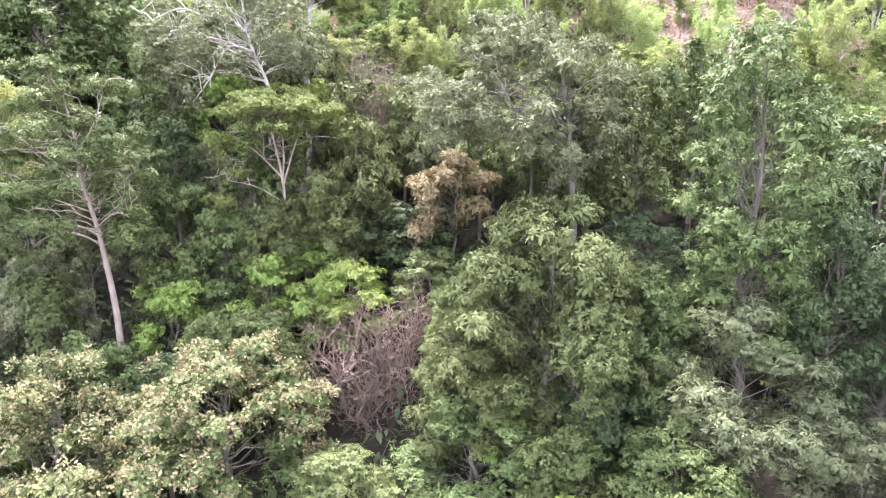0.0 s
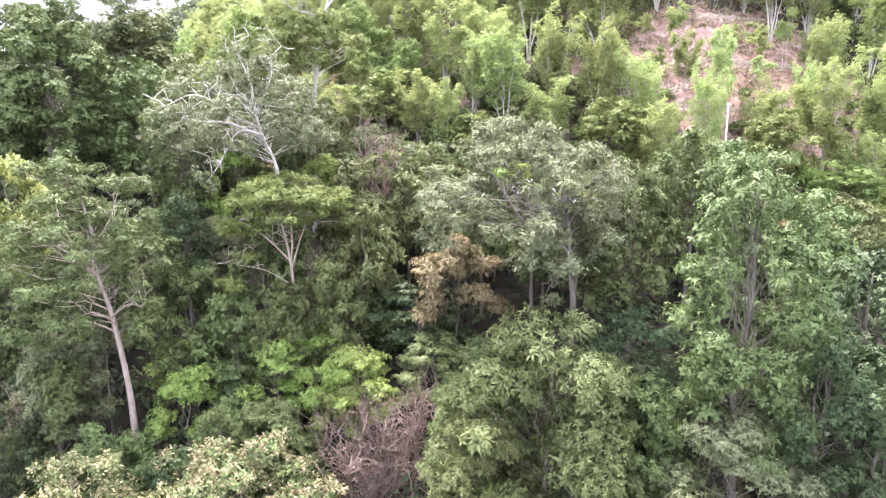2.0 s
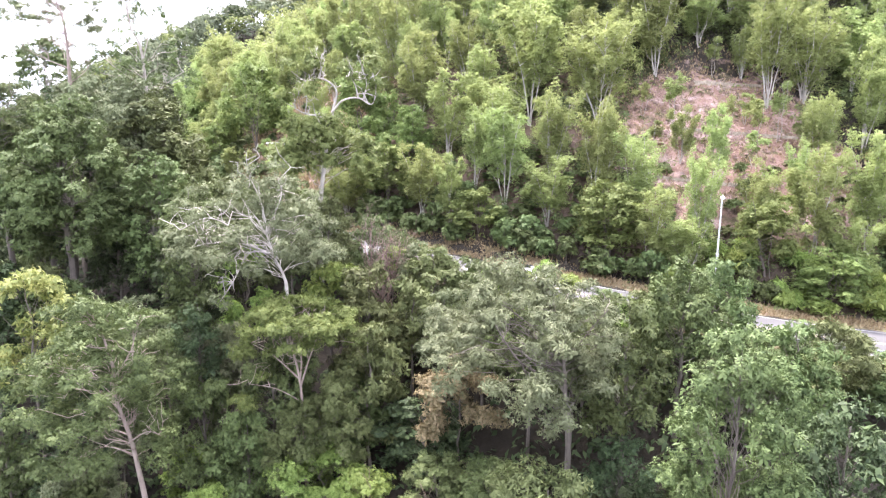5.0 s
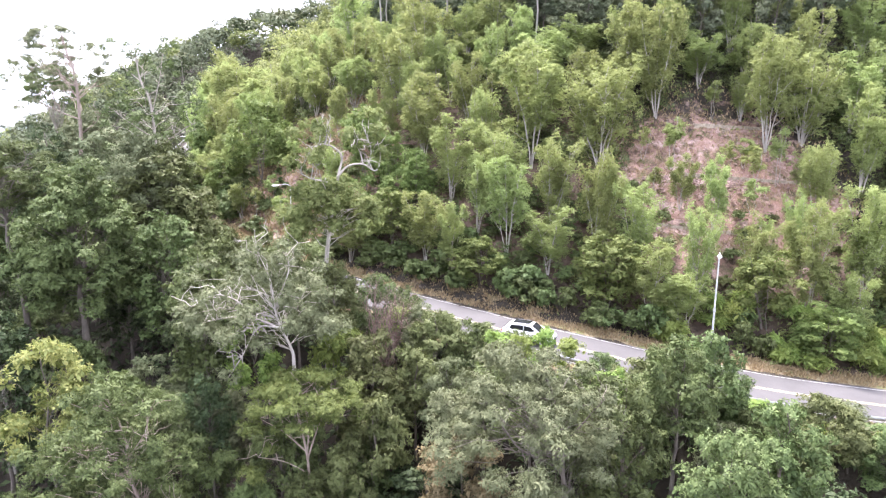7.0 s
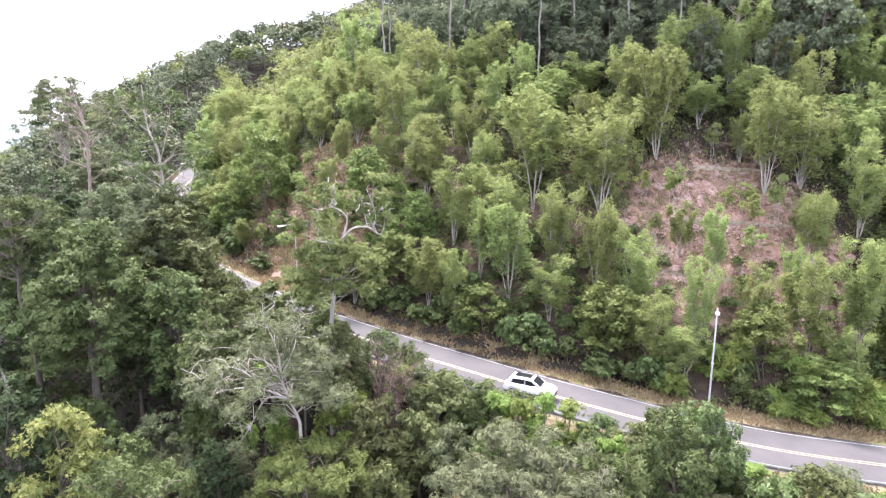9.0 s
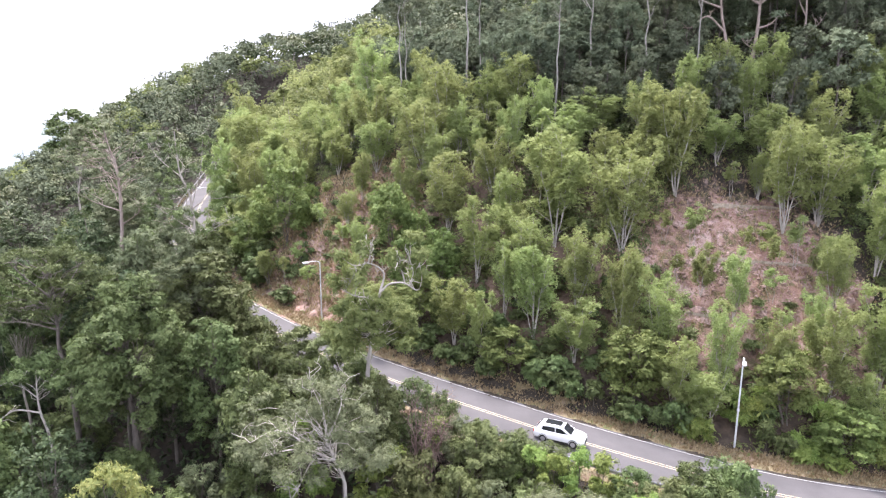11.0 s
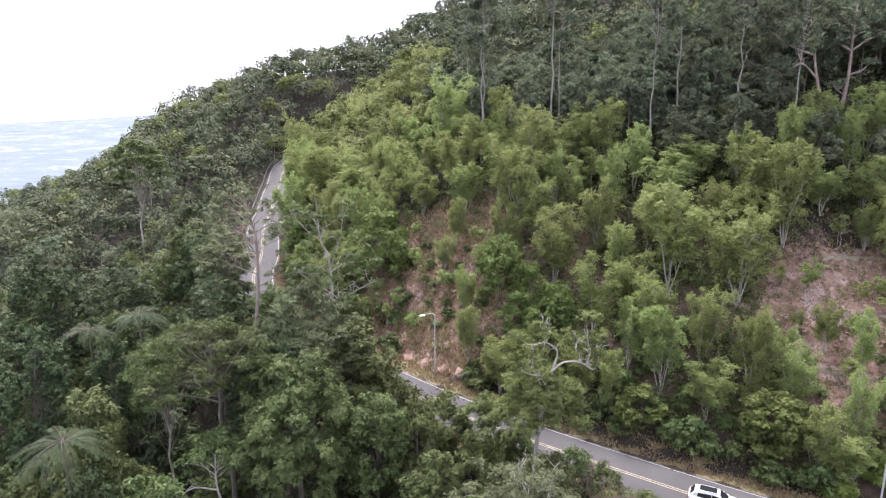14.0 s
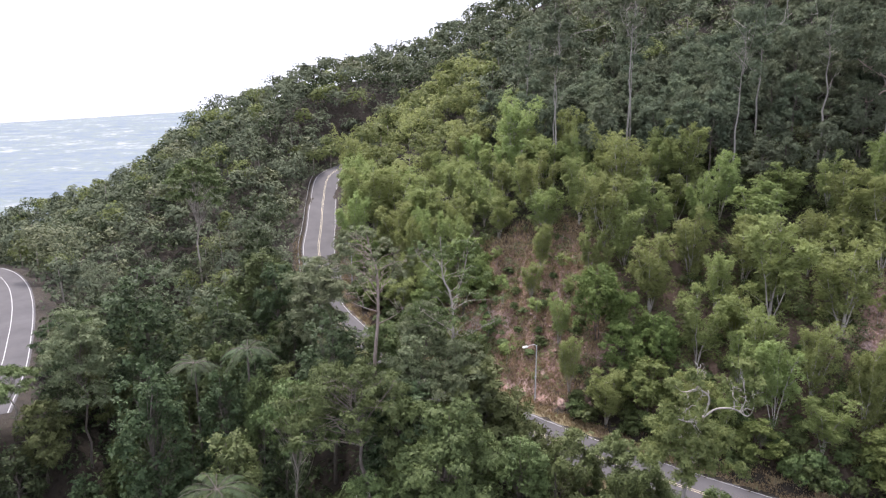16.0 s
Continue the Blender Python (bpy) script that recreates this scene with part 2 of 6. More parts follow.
def leaf_quads(rng, pos, nor, length, width, droop, scale=1.0):
    n = len(pos)
    nor = nor / (np.linalg.norm(nor, axis=1)[:, None] + 1e-9)
    t = np.cross(nor, rng.normal(size=(n, 3)))
    t /= np.linalg.norm(t, axis=1)[:, None] + 1e-9
    t[:, 2] -= droop
    t /= np.linalg.norm(t, axis=1)[:, None]
    s = np.cross(t, nor)
    s /= np.linalg.norm(s, axis=1)[:, None] + 1e-9
    k = rng.uniform(0.65, 1.3, (n, 1)) * scale
    ln, wd = length * k, width * k * rng.uniform(0.75, 1.25, (n, 1))
    up = np.cross(s, t)
    v = np.stack([pos, pos + t * ln * 0.45 + s * wd * 0.5 + up * wd * 0.18, pos + t * ln - up * ln * 0.12,
                  pos + t * ln * 0.45 - s * wd * 0.5 + up * wd * 0.18], 1).reshape(-1, 3)
    return v, np.arange(4 * n).reshape(-1, 4)


def rosettes(rng, pos, nor, length, width, droop, per=6, lift=0.35, scale=1.0):
    """Whorls of leaves round the tips of twigs."""
    n = len(pos)
    nor = nor / (np.linalg.norm(nor, axis=1)[:, None] + 1e-9)
    u = np.cross(nor, rng.normal(size=(n, 3)))
    u /= np.linalg.norm(u, axis=1)[:, None] + 1e-9
    w = np.cross(nor, u)
    a = rng.uniform(0, 6.283, (n, 1)) + np.arange(per) * (6.283 / per) + rng.normal(0, 0.25, (n, per))
    t = u[:, None] * np.cos(a)[..., None] + w[:, None] * np.sin(a)[..., None] + nor[:, None] * rng.normal(lift, 0.3, (n, per, 1))
    t[..., 2] -= droop
    t /= np.linalg.norm(t, axis=2)[..., None] + 1e-9
    s = np.cross(t, nor[:, None])
    s /= np.linalg.norm(s, axis=2)[..., None] + 1e-9
    up = np.cross(s, t)
    k = rng.uniform(0.6, 1.3, (n, per, 1)) * np.broadcast_to(scale, (n, 1))[:, None]
    ln, wd = length * k, width * k * rng.uniform(0.8, 1.25, (n, per, 1))
    p = pos[:, None] + t * ln * 0.08
    v = np.stack([p, p + t * ln * 0.5 + s * wd * 0.5 + up * wd * 0.16, p + t * ln - up * ln * 0.16,
                  p + t * ln * 0.5 - s * wd * 0.5 + up * wd * 0.16], 2).reshape(-1, 3)
    return v, np.arange(len(v)).reshape(-1, 4)


def clump_leaves(rng, centres, radii, count, flat=0.7, shell=0.55, tufts=11, up=0.5):
    """Places and outward directions of leaves: each clump carries smaller tufts, thick above and thin below."""
    n = len(centres)
    area = radii ** 2
    which = rng.choice(n, count, p=area / area.sum())
    sub = rng.normal(size=(n, tufts, 3))
    sub[..., 2] = np.where((sub[..., 2] < 0) & (rng.random((n, tufts)) < 0.4), -sub[..., 2], sub[..., 2])
    sub /= np.linalg.norm(sub, axis=2)[..., None]
    reach = rng.uniform(shell, 0.9, (n, tufts))
    tuft = rng.integers(0, tufts, count)
    d = rng.normal(size=(count, 3))
    d[:, 2] = np.where((d[:, 2] < 0) & (rng.random(count) < 0.45), -d[:, 2], d[:, 2])
    d /= np.linalg.norm(d, axis=1)[:, None]
    main = sub[which, tuft]
    small = 0.36 * (0.55 + 0.5 * rng.random(count) ** 0.6)
    pos = centres[which] + (main * reach[which, tuft][:, None] + d * small[:, None]) * radii[which][:, None] * np.array([1, 1, flat])
    nor = d * 0.6 + main * 0.65 + np.array([0, 0, up]) + rng.normal(0, 0.36, (count, 3))
    return pos, nor


def foliage(rng, centres, radii, count, flat, shell, leaf_l, leaf_w, droop, up=0.5, per=6, lift=0.3, inner=1.9):
    """Outer tufts of leaf whorls over a thinner filling of larger ones."""
    p0, n0 = clump_leaves(rng, centres, radii, int(count * 0.8 / per), flat, shell, 16, up)
    p1, n1 = clump_leaves(rng, centres, radii * 0.62, int(count * 0.2 / per), flat, 0.2, 12, up)
    scale = np.concatenate([np.ones(len(p0)), np.full(len(p1), inner)])[:, None]
    return rosettes(rng, np.vstack([p0, p1]), np.vstack([n0, n1]), leaf_l, leaf_w, droop * 0.6, per, lift, scale)


def tree(name, seed, top, fork, rx, depth, clumps, size, count, leaf, leaf_l, leaf_w, bark, trunk_r,
         shape="dome", droop=0.25, flat=0.7, lean=(0, 0), stems=1, shell=0.5, bare=0, extra=None, label="", twigs=2, sag=0.1, plain=False, up=0.5, wig=0.02):
    """A tree at the origin. top: height; fork: height of the first limb; rx, depth: the crown's radius and height."""
    rng = np.random.default_rng(seed)
    root = new(name)
    axis_top = np.array([lean[0], lean[1], top])
    mid = top - depth / 2
    cs = []
    if shape == "dome":
        cs = [np.array([0.25 * rx * math.cos(a), 0.25 * rx * math.sin(a), top - size * flat * 0.9 - 0.03 * depth * k]) for k, a in enumerate((0.4, 2.6, 4.7))]
    while len(cs) < clumps:
        if shape == "umbrella":
            r, a = np.sqrt(rng.random()), rng.uniform(0, 2 * np.pi)
            c = np.array([rx * 0.8 * r * np.cos(a), rx * 0.8 * r * np.sin(a), top - size * flat - depth * 0.75 * r ** 2 * rng.uniform(0.5, 1.1)])
        elif shape == "ovoid":
            d = rng.normal(size=3)
            d /= np.linalg.norm(d)
            k = rng.random() ** 0.45
            z = d[2] * k
            wide = 1 - 0.38 * max(z - 0.3, 0) - 0.5 * max(-z, 0)
            c = np.array([d[0] * k * (rx - size * 0.6) * wide, d[1] * k * (rx - size * 0.6) * wide, mid + z * (depth / 2 - size * flat * 0.9)])
        else:
            d = rng.normal(size=3)
            d /= np.linalg.norm(d)
            if d[2] < -0.85:
                continue
            k = rng.uniform(0.55, 1.0)
            if d[2] < 0.1:
                d[:2] *= max(1.0, 0.86 / (np.linalg.norm(d[:2]) + 1e-6))
            c = np.array([d[0] * k * (rx - size * 0.7), d[1] * k * (rx - size * 0.7), mid + d[2] * k * (depth / 2 - size * flat * 0.8)])
        if all(np.linalg.norm((c - o) / (1, 1, 0.8)) > size * 0.62 for o in cs) or rng.random() < 0.12:
            cs.append(c)
    cs = np.array(cs)
    cs[:, :2] += np.array(lean)[None, :] * (cs[:, 2:3] / top)
    rad = size * rng.uniform(0.7, 1.25, len(cs))
    trunk = Wood()
    limbs = Wood()
    foot = [np.array([0, 0, -1.2])]
    for s in range(stems):
        off = rng.normal(0, 0.12 * (stems > 1), 2)
        spread = rng.normal(0, rx * 0.28 * (stems > 1), 2)
        end = np.array([lean[0] * 0.85 + spread[0], lean[1] * 0.85 + spread[1], top - size * 0.8])
        line = np.array([[off[0] + (end[0] - off[0]) * u ** 1.2, off[1] + (end[1] - off[1]) * u ** 1.2, -1.2 + (end[2] + 1.2) * u] for u in np.linspace(0, 1, 11)])
        line[2:-1, :2] += rng.normal(0, wig * top, (8, 2)) * np.linspace(0.3, 1, 8)[:, None]
        trunk.limb(line, trunk_r * (1.15 if stems == 1 else 0.75), trunk_r * 0.16, 8)
        if s == 0:
            spine = line
    for c in cs:
        hz = np.clip(fork + (c[2] - fork) * rng.uniform(0.4, 0.8), min(fork, max(c[2] - 0.3, 0.3)), top * 0.9)
        i = np.interp(hz, spine[:, 2], np.arange(len(spine)))
        lo = int(i)
        a = spine[lo] + (spine[min(lo + 1, len(spine) - 1)] - spine[lo]) * (i - lo)
        p = bend(rng, a, c, sag, 0.07 if sag > 0.05 else 0.03, 4 if plain else 7)
        r = trunk_r * rng.uniform(0.1, 0.2)
        limbs.limb(p, r, r * 0.22, 3 if plain else 5)
        for _ in range(0 if plain else twigs):
            e = c + rng.normal(0, 0.55, 3) * size * (1, 1, flat)
            limbs.limb(bend(rng, p[4], e, 0.1, 0.1, 4), r * 0.35, r * 0.1, 4)
    for _ in range(bare):
        a = spine[rng.integers(5, 9)]
        e = a + np.array([*(rng.normal(0, 0.75, 2) * rx), rng.uniform(0.1, 0.45) * depth])
        p = bend(rng, a, e, 0.12, 0.1, 8)
        limbs.limb(p, trunk_r * 0.42, trunk_r * 0.1, 6)
        for k in (3, 5, 6):
            g = p[k] + rng.normal(0, 0.28, 3) * rx + (0, 0, 0.1 * depth)
            limbs.limb(bend(rng, p[k], g, 0.1, 0.12, 5), trunk_r * 0.2, trunk_r * 0.05, 4)
    if extra:
        for pts, r0, r1 in extra:
            limbs.limb(pts, r0, r1, 6)
    trunk.join(limbs)
    child("trunk", trunk.mesh("trunk", BARK[bark]), root)
    if count:
        v, q = foliage(rng, cs, rad, count, flat, shell, leaf_l, leaf_w, droop, up)
        child("crown", mesh_np("crown", v, q, LEAF[leaf]), root)
    root["top"], root["reach"], root["girth"] = float(top), float(rx), float(trunk_r)
    if label:
        tagged(root, label, "tree")
    return root


def broom_tree(name, seed, top, rx, stems, count, leaf, leaf_l, leaf_w, bark, trunk_r, low=0.26, branches=7, puff=0.5):
    """Several thin stems that fan upwards, feathered with fine upright foliage."""
    rng = np.random.default_rng(seed)
    root = new(name)
    wood = Wood()
    cs, rad = [], []
    for k in range(stems):
        a = k * 6.283 / stems + rng.normal(0, 0.35)
        r = rx * (rng.uniform(0.45, 0.82) if k else 0.12)
        end = np.array([r * math.cos(a), r * math.sin(a), top * (rng.uniform(0.72, 0.93) if k else 0.97)])
        u = np.linspace(0, 1, 10)
        line = np.stack([end[0] * u ** 1.25, end[1] * u ** 1.25, -0.9 + (end[2] + 0.6) * u], 1)
        line[2:-1, :2] += np.cumsum(rng.normal(0, 0.012 * top, (7, 2)), 0) * 0.6
        wood.limb(line, trunk_r * rng.uniform(0.75, 1.1), trunk_r * 0.2, 5)
        for f in np.linspace(0.62, 1, 4):
            cs.append(np.array([np.interp(f, u, line[:, j]) for j in range(3)]))
            rad.append(puff * rng.uniform(0.75, 1.15) * (1.15 - 0.35 * f) * rx / 2.2)
        for f in np.linspace(low, 0.9, branches):
            f = f + rng.normal(0, 0.04)
            p = np.array([np.interp(f, u, line[:, j]) for j in range(3)])
            b = a + rng.normal(0, 1.5)
            reach = rx * rng.uniform(0.3, 0.55) * (1.1 - 0.55 * f)
            e = p + np.array([reach * math.cos(b), reach * math.sin(b), reach * rng.uniform(0.9, 1.9)])
            e[2] = min(e[2], top * 0.96)
            q = bend(rng, p, e, -0.04, 0.05, 5)
            wood.limb(q, trunk_r * 0.42, trunk_r * 0.12, 4)
            for g in (q[2], q[4], q[4] + rng.normal(0, 0.22, 3) * rx * 0.5):
                cs.append(g)
                rad.append(puff * rng.uniform(0.6, 1.2) * rx / 2.2)
    cs, rad = np.array(cs), np.array(rad)
    child("trunk", wood.mesh("trunk", BARK[bark]), root)
    v, q = foliage(rng, cs, rad, count, 1.55, 0.25, leaf_l, leaf_w, -0.25, 0.35, 5, 0.75, 1.6)
    child("crown", mesh_np("crown", v, q, LEAF[leaf]), root)
    root["top"], root["reach"], root["girth"] = float(top), float(rx), float(trunk_r * 1.4)
    return root


def blossom(root, seed, count, size, leaf="bloom"):
    """Sprays of cream flowers over the outside of a crown."""
    rng = np.random.default_rng(seed)
    crown = [o for o in root.children if o.name.startswith("crown")][0]
    n = len(crown.data.vertices)
    co = np.empty(n * 3, np.float32)
    crown.data.vertices.foreach_get("co", co)
    tip = co.reshape(-1, 4, 3)[:, 2]
    mid = tip.mean(0)
    out = np.linalg.norm((tip - mid) / (tip.std(0) + 1e-6), axis=1) + (tip[:, 2] - mid[2]) / tip[:, 2].std() * 0.6
    pick = tip[np.argsort(out)[len(out) // 2:]]
    base = pick[rng.choice(len(pick), count // 7)]
    pos = np.repeat(base, 7, 0) + rng.normal(0, size * 0.5, (len(base) * 7, 3))
    v, q = leaf_quads(rng, pos, rng.normal(size=pos.shape) + (0, 0, 0.8), size, size * 0.5, -0.3)
    child("blossom", mesh_np("blossom", v, q, LEAF[leaf]), root, "cream flower sprays")


def plant(src, x, y, z, top=None, reach=None, turn=None, label=""):
    """Stands a copy of a tree on the ground so that its crown ends at that height above the datum. A tree that is
    tall for its width keeps the shape of its crown and stands on a longer bole."""
    sz = (top - z) / src["top"] if top else 1.0
    sx = reach / src["reach"] if reach else sz
    if turn is None:
        turn = (x * 47.3 + y * 31.7) % 360
    lift = 0.0
    if sz > 1.3 * sx:
        lift = sz * src["top"] - 1.2 * sx * src["top"]
        sz = 1.2 * sx
    ob = new(src.name.split(".")[0])
    ob.matrix_basis = pose(x, y, z, 0, 0, turn) @ Matrix.Diagonal((sx, sx, sz, 1))
    for name, me in MESHES[src.name]:
        part_ = child(name, me, ob)
        part_.location.z = lift / sz
        if lift and name == "trunk":
            bole = child("bole", BOLE[me.materials[0].name], ob)
            r = src["girth"] * 1.05
            bole.matrix_basis = pose(0, 0, -1.0 / sz) @ Matrix.Diagonal((r, r, (lift + 1.0 - 0.9 * sz) / sz, 1))
    return tagged(ob, label or src["label"], src["category"])


BOLE = {}
for bark_ in BARK.values():
    w_ = Wood()
    w_.limb([(0, 0, 0), (0.15, 0.1, 0.3), (0.1, -0.1, 0.65), (0, 0, 1)], 1.3, 1.0, 8)
    BOLE[bark_.name] = w_.mesh("bole", bark_)
MESHES = {}


def template(ob, label, category="tree"):
    """Keeps a tree's meshes for its copies and takes the first one away."""
    MESHES[ob.name] = [(o.name.split(".")[0], o.data) for o in ob.children]
    return tagged(ob, label, category)


# ---- ground ----
def axis(lo, hi, fine, out_lo, out_hi):
    a = list(np.arange(lo, hi + 0.01, fine))
    g, v = fine * 1.5, hi
    while v < out_hi:
        v += g
        g *= 1.3
        a.append(min(v, out_hi))
    g, v = fine * 1.5, lo
    while v > out_lo:
        v -= g
        g *= 1.3
        a.insert(0, max(v, out_lo))
    return np.array(a)


def ground_material():
    m, nt, b = material("forest_floor_and_red_soil", 0.95)
    p = nt.nodes.new("ShaderNodeNewGeometry").outputs["Position"]
    n1, n2, n3 = noise_tex(nt, 0.09, 4, 0.6, p), noise_tex(nt, 0.9, 8, 0.7, p), noise_tex(nt, 6.0, 6, 0.7, p)
    # litter is painted near black, so gaps under the trees look deeply shaded
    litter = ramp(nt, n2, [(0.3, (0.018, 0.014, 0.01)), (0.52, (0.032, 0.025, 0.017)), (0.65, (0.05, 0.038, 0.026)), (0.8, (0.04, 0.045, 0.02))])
    soil = ramp(nt, n2, [(0.3, (0.13, 0.072, 0.055)), (0.5, (0.24, 0.145, 0.115)), (0.68, (0.34, 0.235, 0.195)), (0.85, (0.24, 0.19, 0.12))])
    pale = ramp(nt, noise_tex(nt, 0.22, 6, 0.7, p, 1.5), [(0.5, (0, 0, 0)), (0.62, (1, 1, 1))])
    soil = mixed(nt, pale, soil, ramp(nt, n3, [(0.3, (0.26, 0.17, 0.145)), (0.6, (0.44, 0.33, 0.3))]))
    scrub = ramp(nt, noise_tex(nt, 0.5, 8, 0.75, p), [(0.5, (0, 0, 0)), (0.6, (1, 1, 1))])
    soil = mixed(nt, scrub, soil, ramp(nt, n3, [(0.35, (0.05, 0.045, 0.02)), (0.65, (0.13, 0.12, 0.05))]))
    # the cleared face above the road
    sx = nt.nodes.new("ShaderNodeSeparateXYZ")
    nt.links.new(p, sx.inputs[0])
    dx = calc(nt, "DIVIDE", calc(nt, "SUBTRACT", sx.outputs[0], 31), 18)
    dy = calc(nt, "DIVIDE", calc(nt, "SUBTRACT", sx.outputs[1], 70), 15)
    r1 = calc(nt, "ADD", calc(nt, "MULTIPLY", dx, dx), calc(nt, "MULTIPLY", dy, dy))
    ex = calc(nt, "DIVIDE", calc(nt, "SUBTRACT", sx.outputs[0], -19), 17)
    ey = calc(nt, "DIVIDE", calc(nt, "SUBTRACT", sx.outputs[1], 89), 19)
    r2 = calc(nt, "ADD", calc(nt, "MULTIPLY", ex, ex), calc(nt, "MULTIPLY", ey, ey))
    r = calc(nt, "MINIMUM", r1, r2)
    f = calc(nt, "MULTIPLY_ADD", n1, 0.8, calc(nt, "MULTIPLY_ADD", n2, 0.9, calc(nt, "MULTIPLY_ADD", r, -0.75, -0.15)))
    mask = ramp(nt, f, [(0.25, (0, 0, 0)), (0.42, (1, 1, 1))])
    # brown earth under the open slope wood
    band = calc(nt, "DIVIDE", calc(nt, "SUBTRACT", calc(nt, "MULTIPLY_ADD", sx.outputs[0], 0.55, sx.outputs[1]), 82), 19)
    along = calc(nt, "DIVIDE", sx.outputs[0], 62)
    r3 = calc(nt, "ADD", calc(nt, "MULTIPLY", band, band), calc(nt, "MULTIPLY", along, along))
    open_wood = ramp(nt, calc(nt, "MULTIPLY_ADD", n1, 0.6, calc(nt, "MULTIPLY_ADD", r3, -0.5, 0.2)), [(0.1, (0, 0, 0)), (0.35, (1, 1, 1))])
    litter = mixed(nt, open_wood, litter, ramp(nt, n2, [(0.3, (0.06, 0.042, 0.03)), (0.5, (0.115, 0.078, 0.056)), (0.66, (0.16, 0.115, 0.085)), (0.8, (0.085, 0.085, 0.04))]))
    # far lowland: its blue-grey tones have the distance haze painted in
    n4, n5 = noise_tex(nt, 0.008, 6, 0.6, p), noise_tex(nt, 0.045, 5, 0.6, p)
    hazy_fields = ramp(nt, calc(nt, "MULTIPLY_ADD", n5, 0.45, calc(nt, "MULTIPLY", n4, 0.55)),
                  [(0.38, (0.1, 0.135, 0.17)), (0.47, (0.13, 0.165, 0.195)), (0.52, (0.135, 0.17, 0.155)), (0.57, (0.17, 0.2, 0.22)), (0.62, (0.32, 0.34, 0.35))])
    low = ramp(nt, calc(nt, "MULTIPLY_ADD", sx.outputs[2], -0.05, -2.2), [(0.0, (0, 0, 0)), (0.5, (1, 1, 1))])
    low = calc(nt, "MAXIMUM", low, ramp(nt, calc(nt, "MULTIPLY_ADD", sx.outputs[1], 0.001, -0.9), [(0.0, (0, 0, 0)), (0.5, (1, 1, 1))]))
    nt.links.new(mixed(nt, low, mixed(nt, mask, litter, soil), hazy_fields), b.inputs["Base Color"])
    bumped(nt, b, calc(nt, "ADD", n2, calc(nt, "MULTIPLY", n3, 0.3)), 0.8, 0.35)
    return m


xs, ys = axis(-170, 110, 2.0, -4900, 3000), axis(-30, 210, 2.0, -1500, 4900)
gx, gy = np.meshgrid(xs, ys)
gz = height(gx.ravel(), gy.ravel())
far_out = np.maximum(np.abs(gx.ravel() + 30) - 420, 0) + np.maximum(np.abs(gy.ravel() - 100) - 420, 0)
gz = gz + (np.minimum(gz, -60) - gz) * step(0, 900, far_out)
# the far shore is raised to fit the horizon's slope in the camera's view
gz = gz + step(1500, 4900, gy.ravel()) * np.clip((gx.ravel() + 3500) * 0.067, 0, 140)
nx, ny = len(xs), len(ys)
i = (np.arange(ny - 1)[:, None] * nx + np.arange(nx - 1)[None, :]).ravel()
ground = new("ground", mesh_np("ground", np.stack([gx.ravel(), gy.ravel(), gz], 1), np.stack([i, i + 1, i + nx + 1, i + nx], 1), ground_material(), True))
tagged(ground, "wooded hillside of leaf litter and red soil", "ground", kind="structure")


# ---- road ----
def strip(line, d0, d1, lift, n=4, thick=0.0):
    """A band along a line between two distances to its right."""
    line = np.asarray(line)
    t = np.gradient(line[:, :2], axis=0)
    t /= np.linalg.norm(t, axis=1)[:, None]
    nr = np.stack([t[:, 1], -t[:, 0]], 1)
    off = np.linspace(d0, d1, n)
    v = np.concatenate([line[:, None, :2] + nr[:, None, :] * off[None, :, None], np.repeat(line[:, None, 2:3] + lift, n, 1)], 2)
    k = len(line)
    a = (np.arange(k - 1)[:, None] * n + np.arange(n - 1)[None, :]).ravel()
    return v.reshape(-1, 3), np.stack([a, a + 1, a + n + 1, a + n], 1)


def asphalt():
    m, nt, b = material("weathered_asphalt", 0.85)
    p = nt.nodes.new("ShaderNodeNewGeometry").outputs["Position"]
    n1, n2 = noise_tex(nt, 0.25, 6, 0.65, p), noise_tex(nt, 40, 4, 0.7, p)
    f = calc(nt, "MULTIPLY_ADD", n1, 0.7, calc(nt, "MULTIPLY", n2, 0.3))
    nt.links.new(ramp(nt, f, [(0.3, (0.056, 0.053, 0.055)), (0.5, (0.074, 0.07, 0.073)), (0.7, (0.095, 0.09, 0.093))]), b.inputs["Base Color"])
    bumped(nt, b, n2, 0.3, 0.01)
    return m


def paint(name, col):
    m, nt, b = material(name, 0.7)
    p = nt.nodes.new("ShaderNodeNewGeometry").outputs["Position"]
    n = noise_tex(nt, 3.0, 8, 0.7, p)
    nt.links.new(ramp(nt, n, [(0.3, tuple(c * 0.6 for c in col)), (0.5, col)]), b.inputs["Base Color"])
    return m


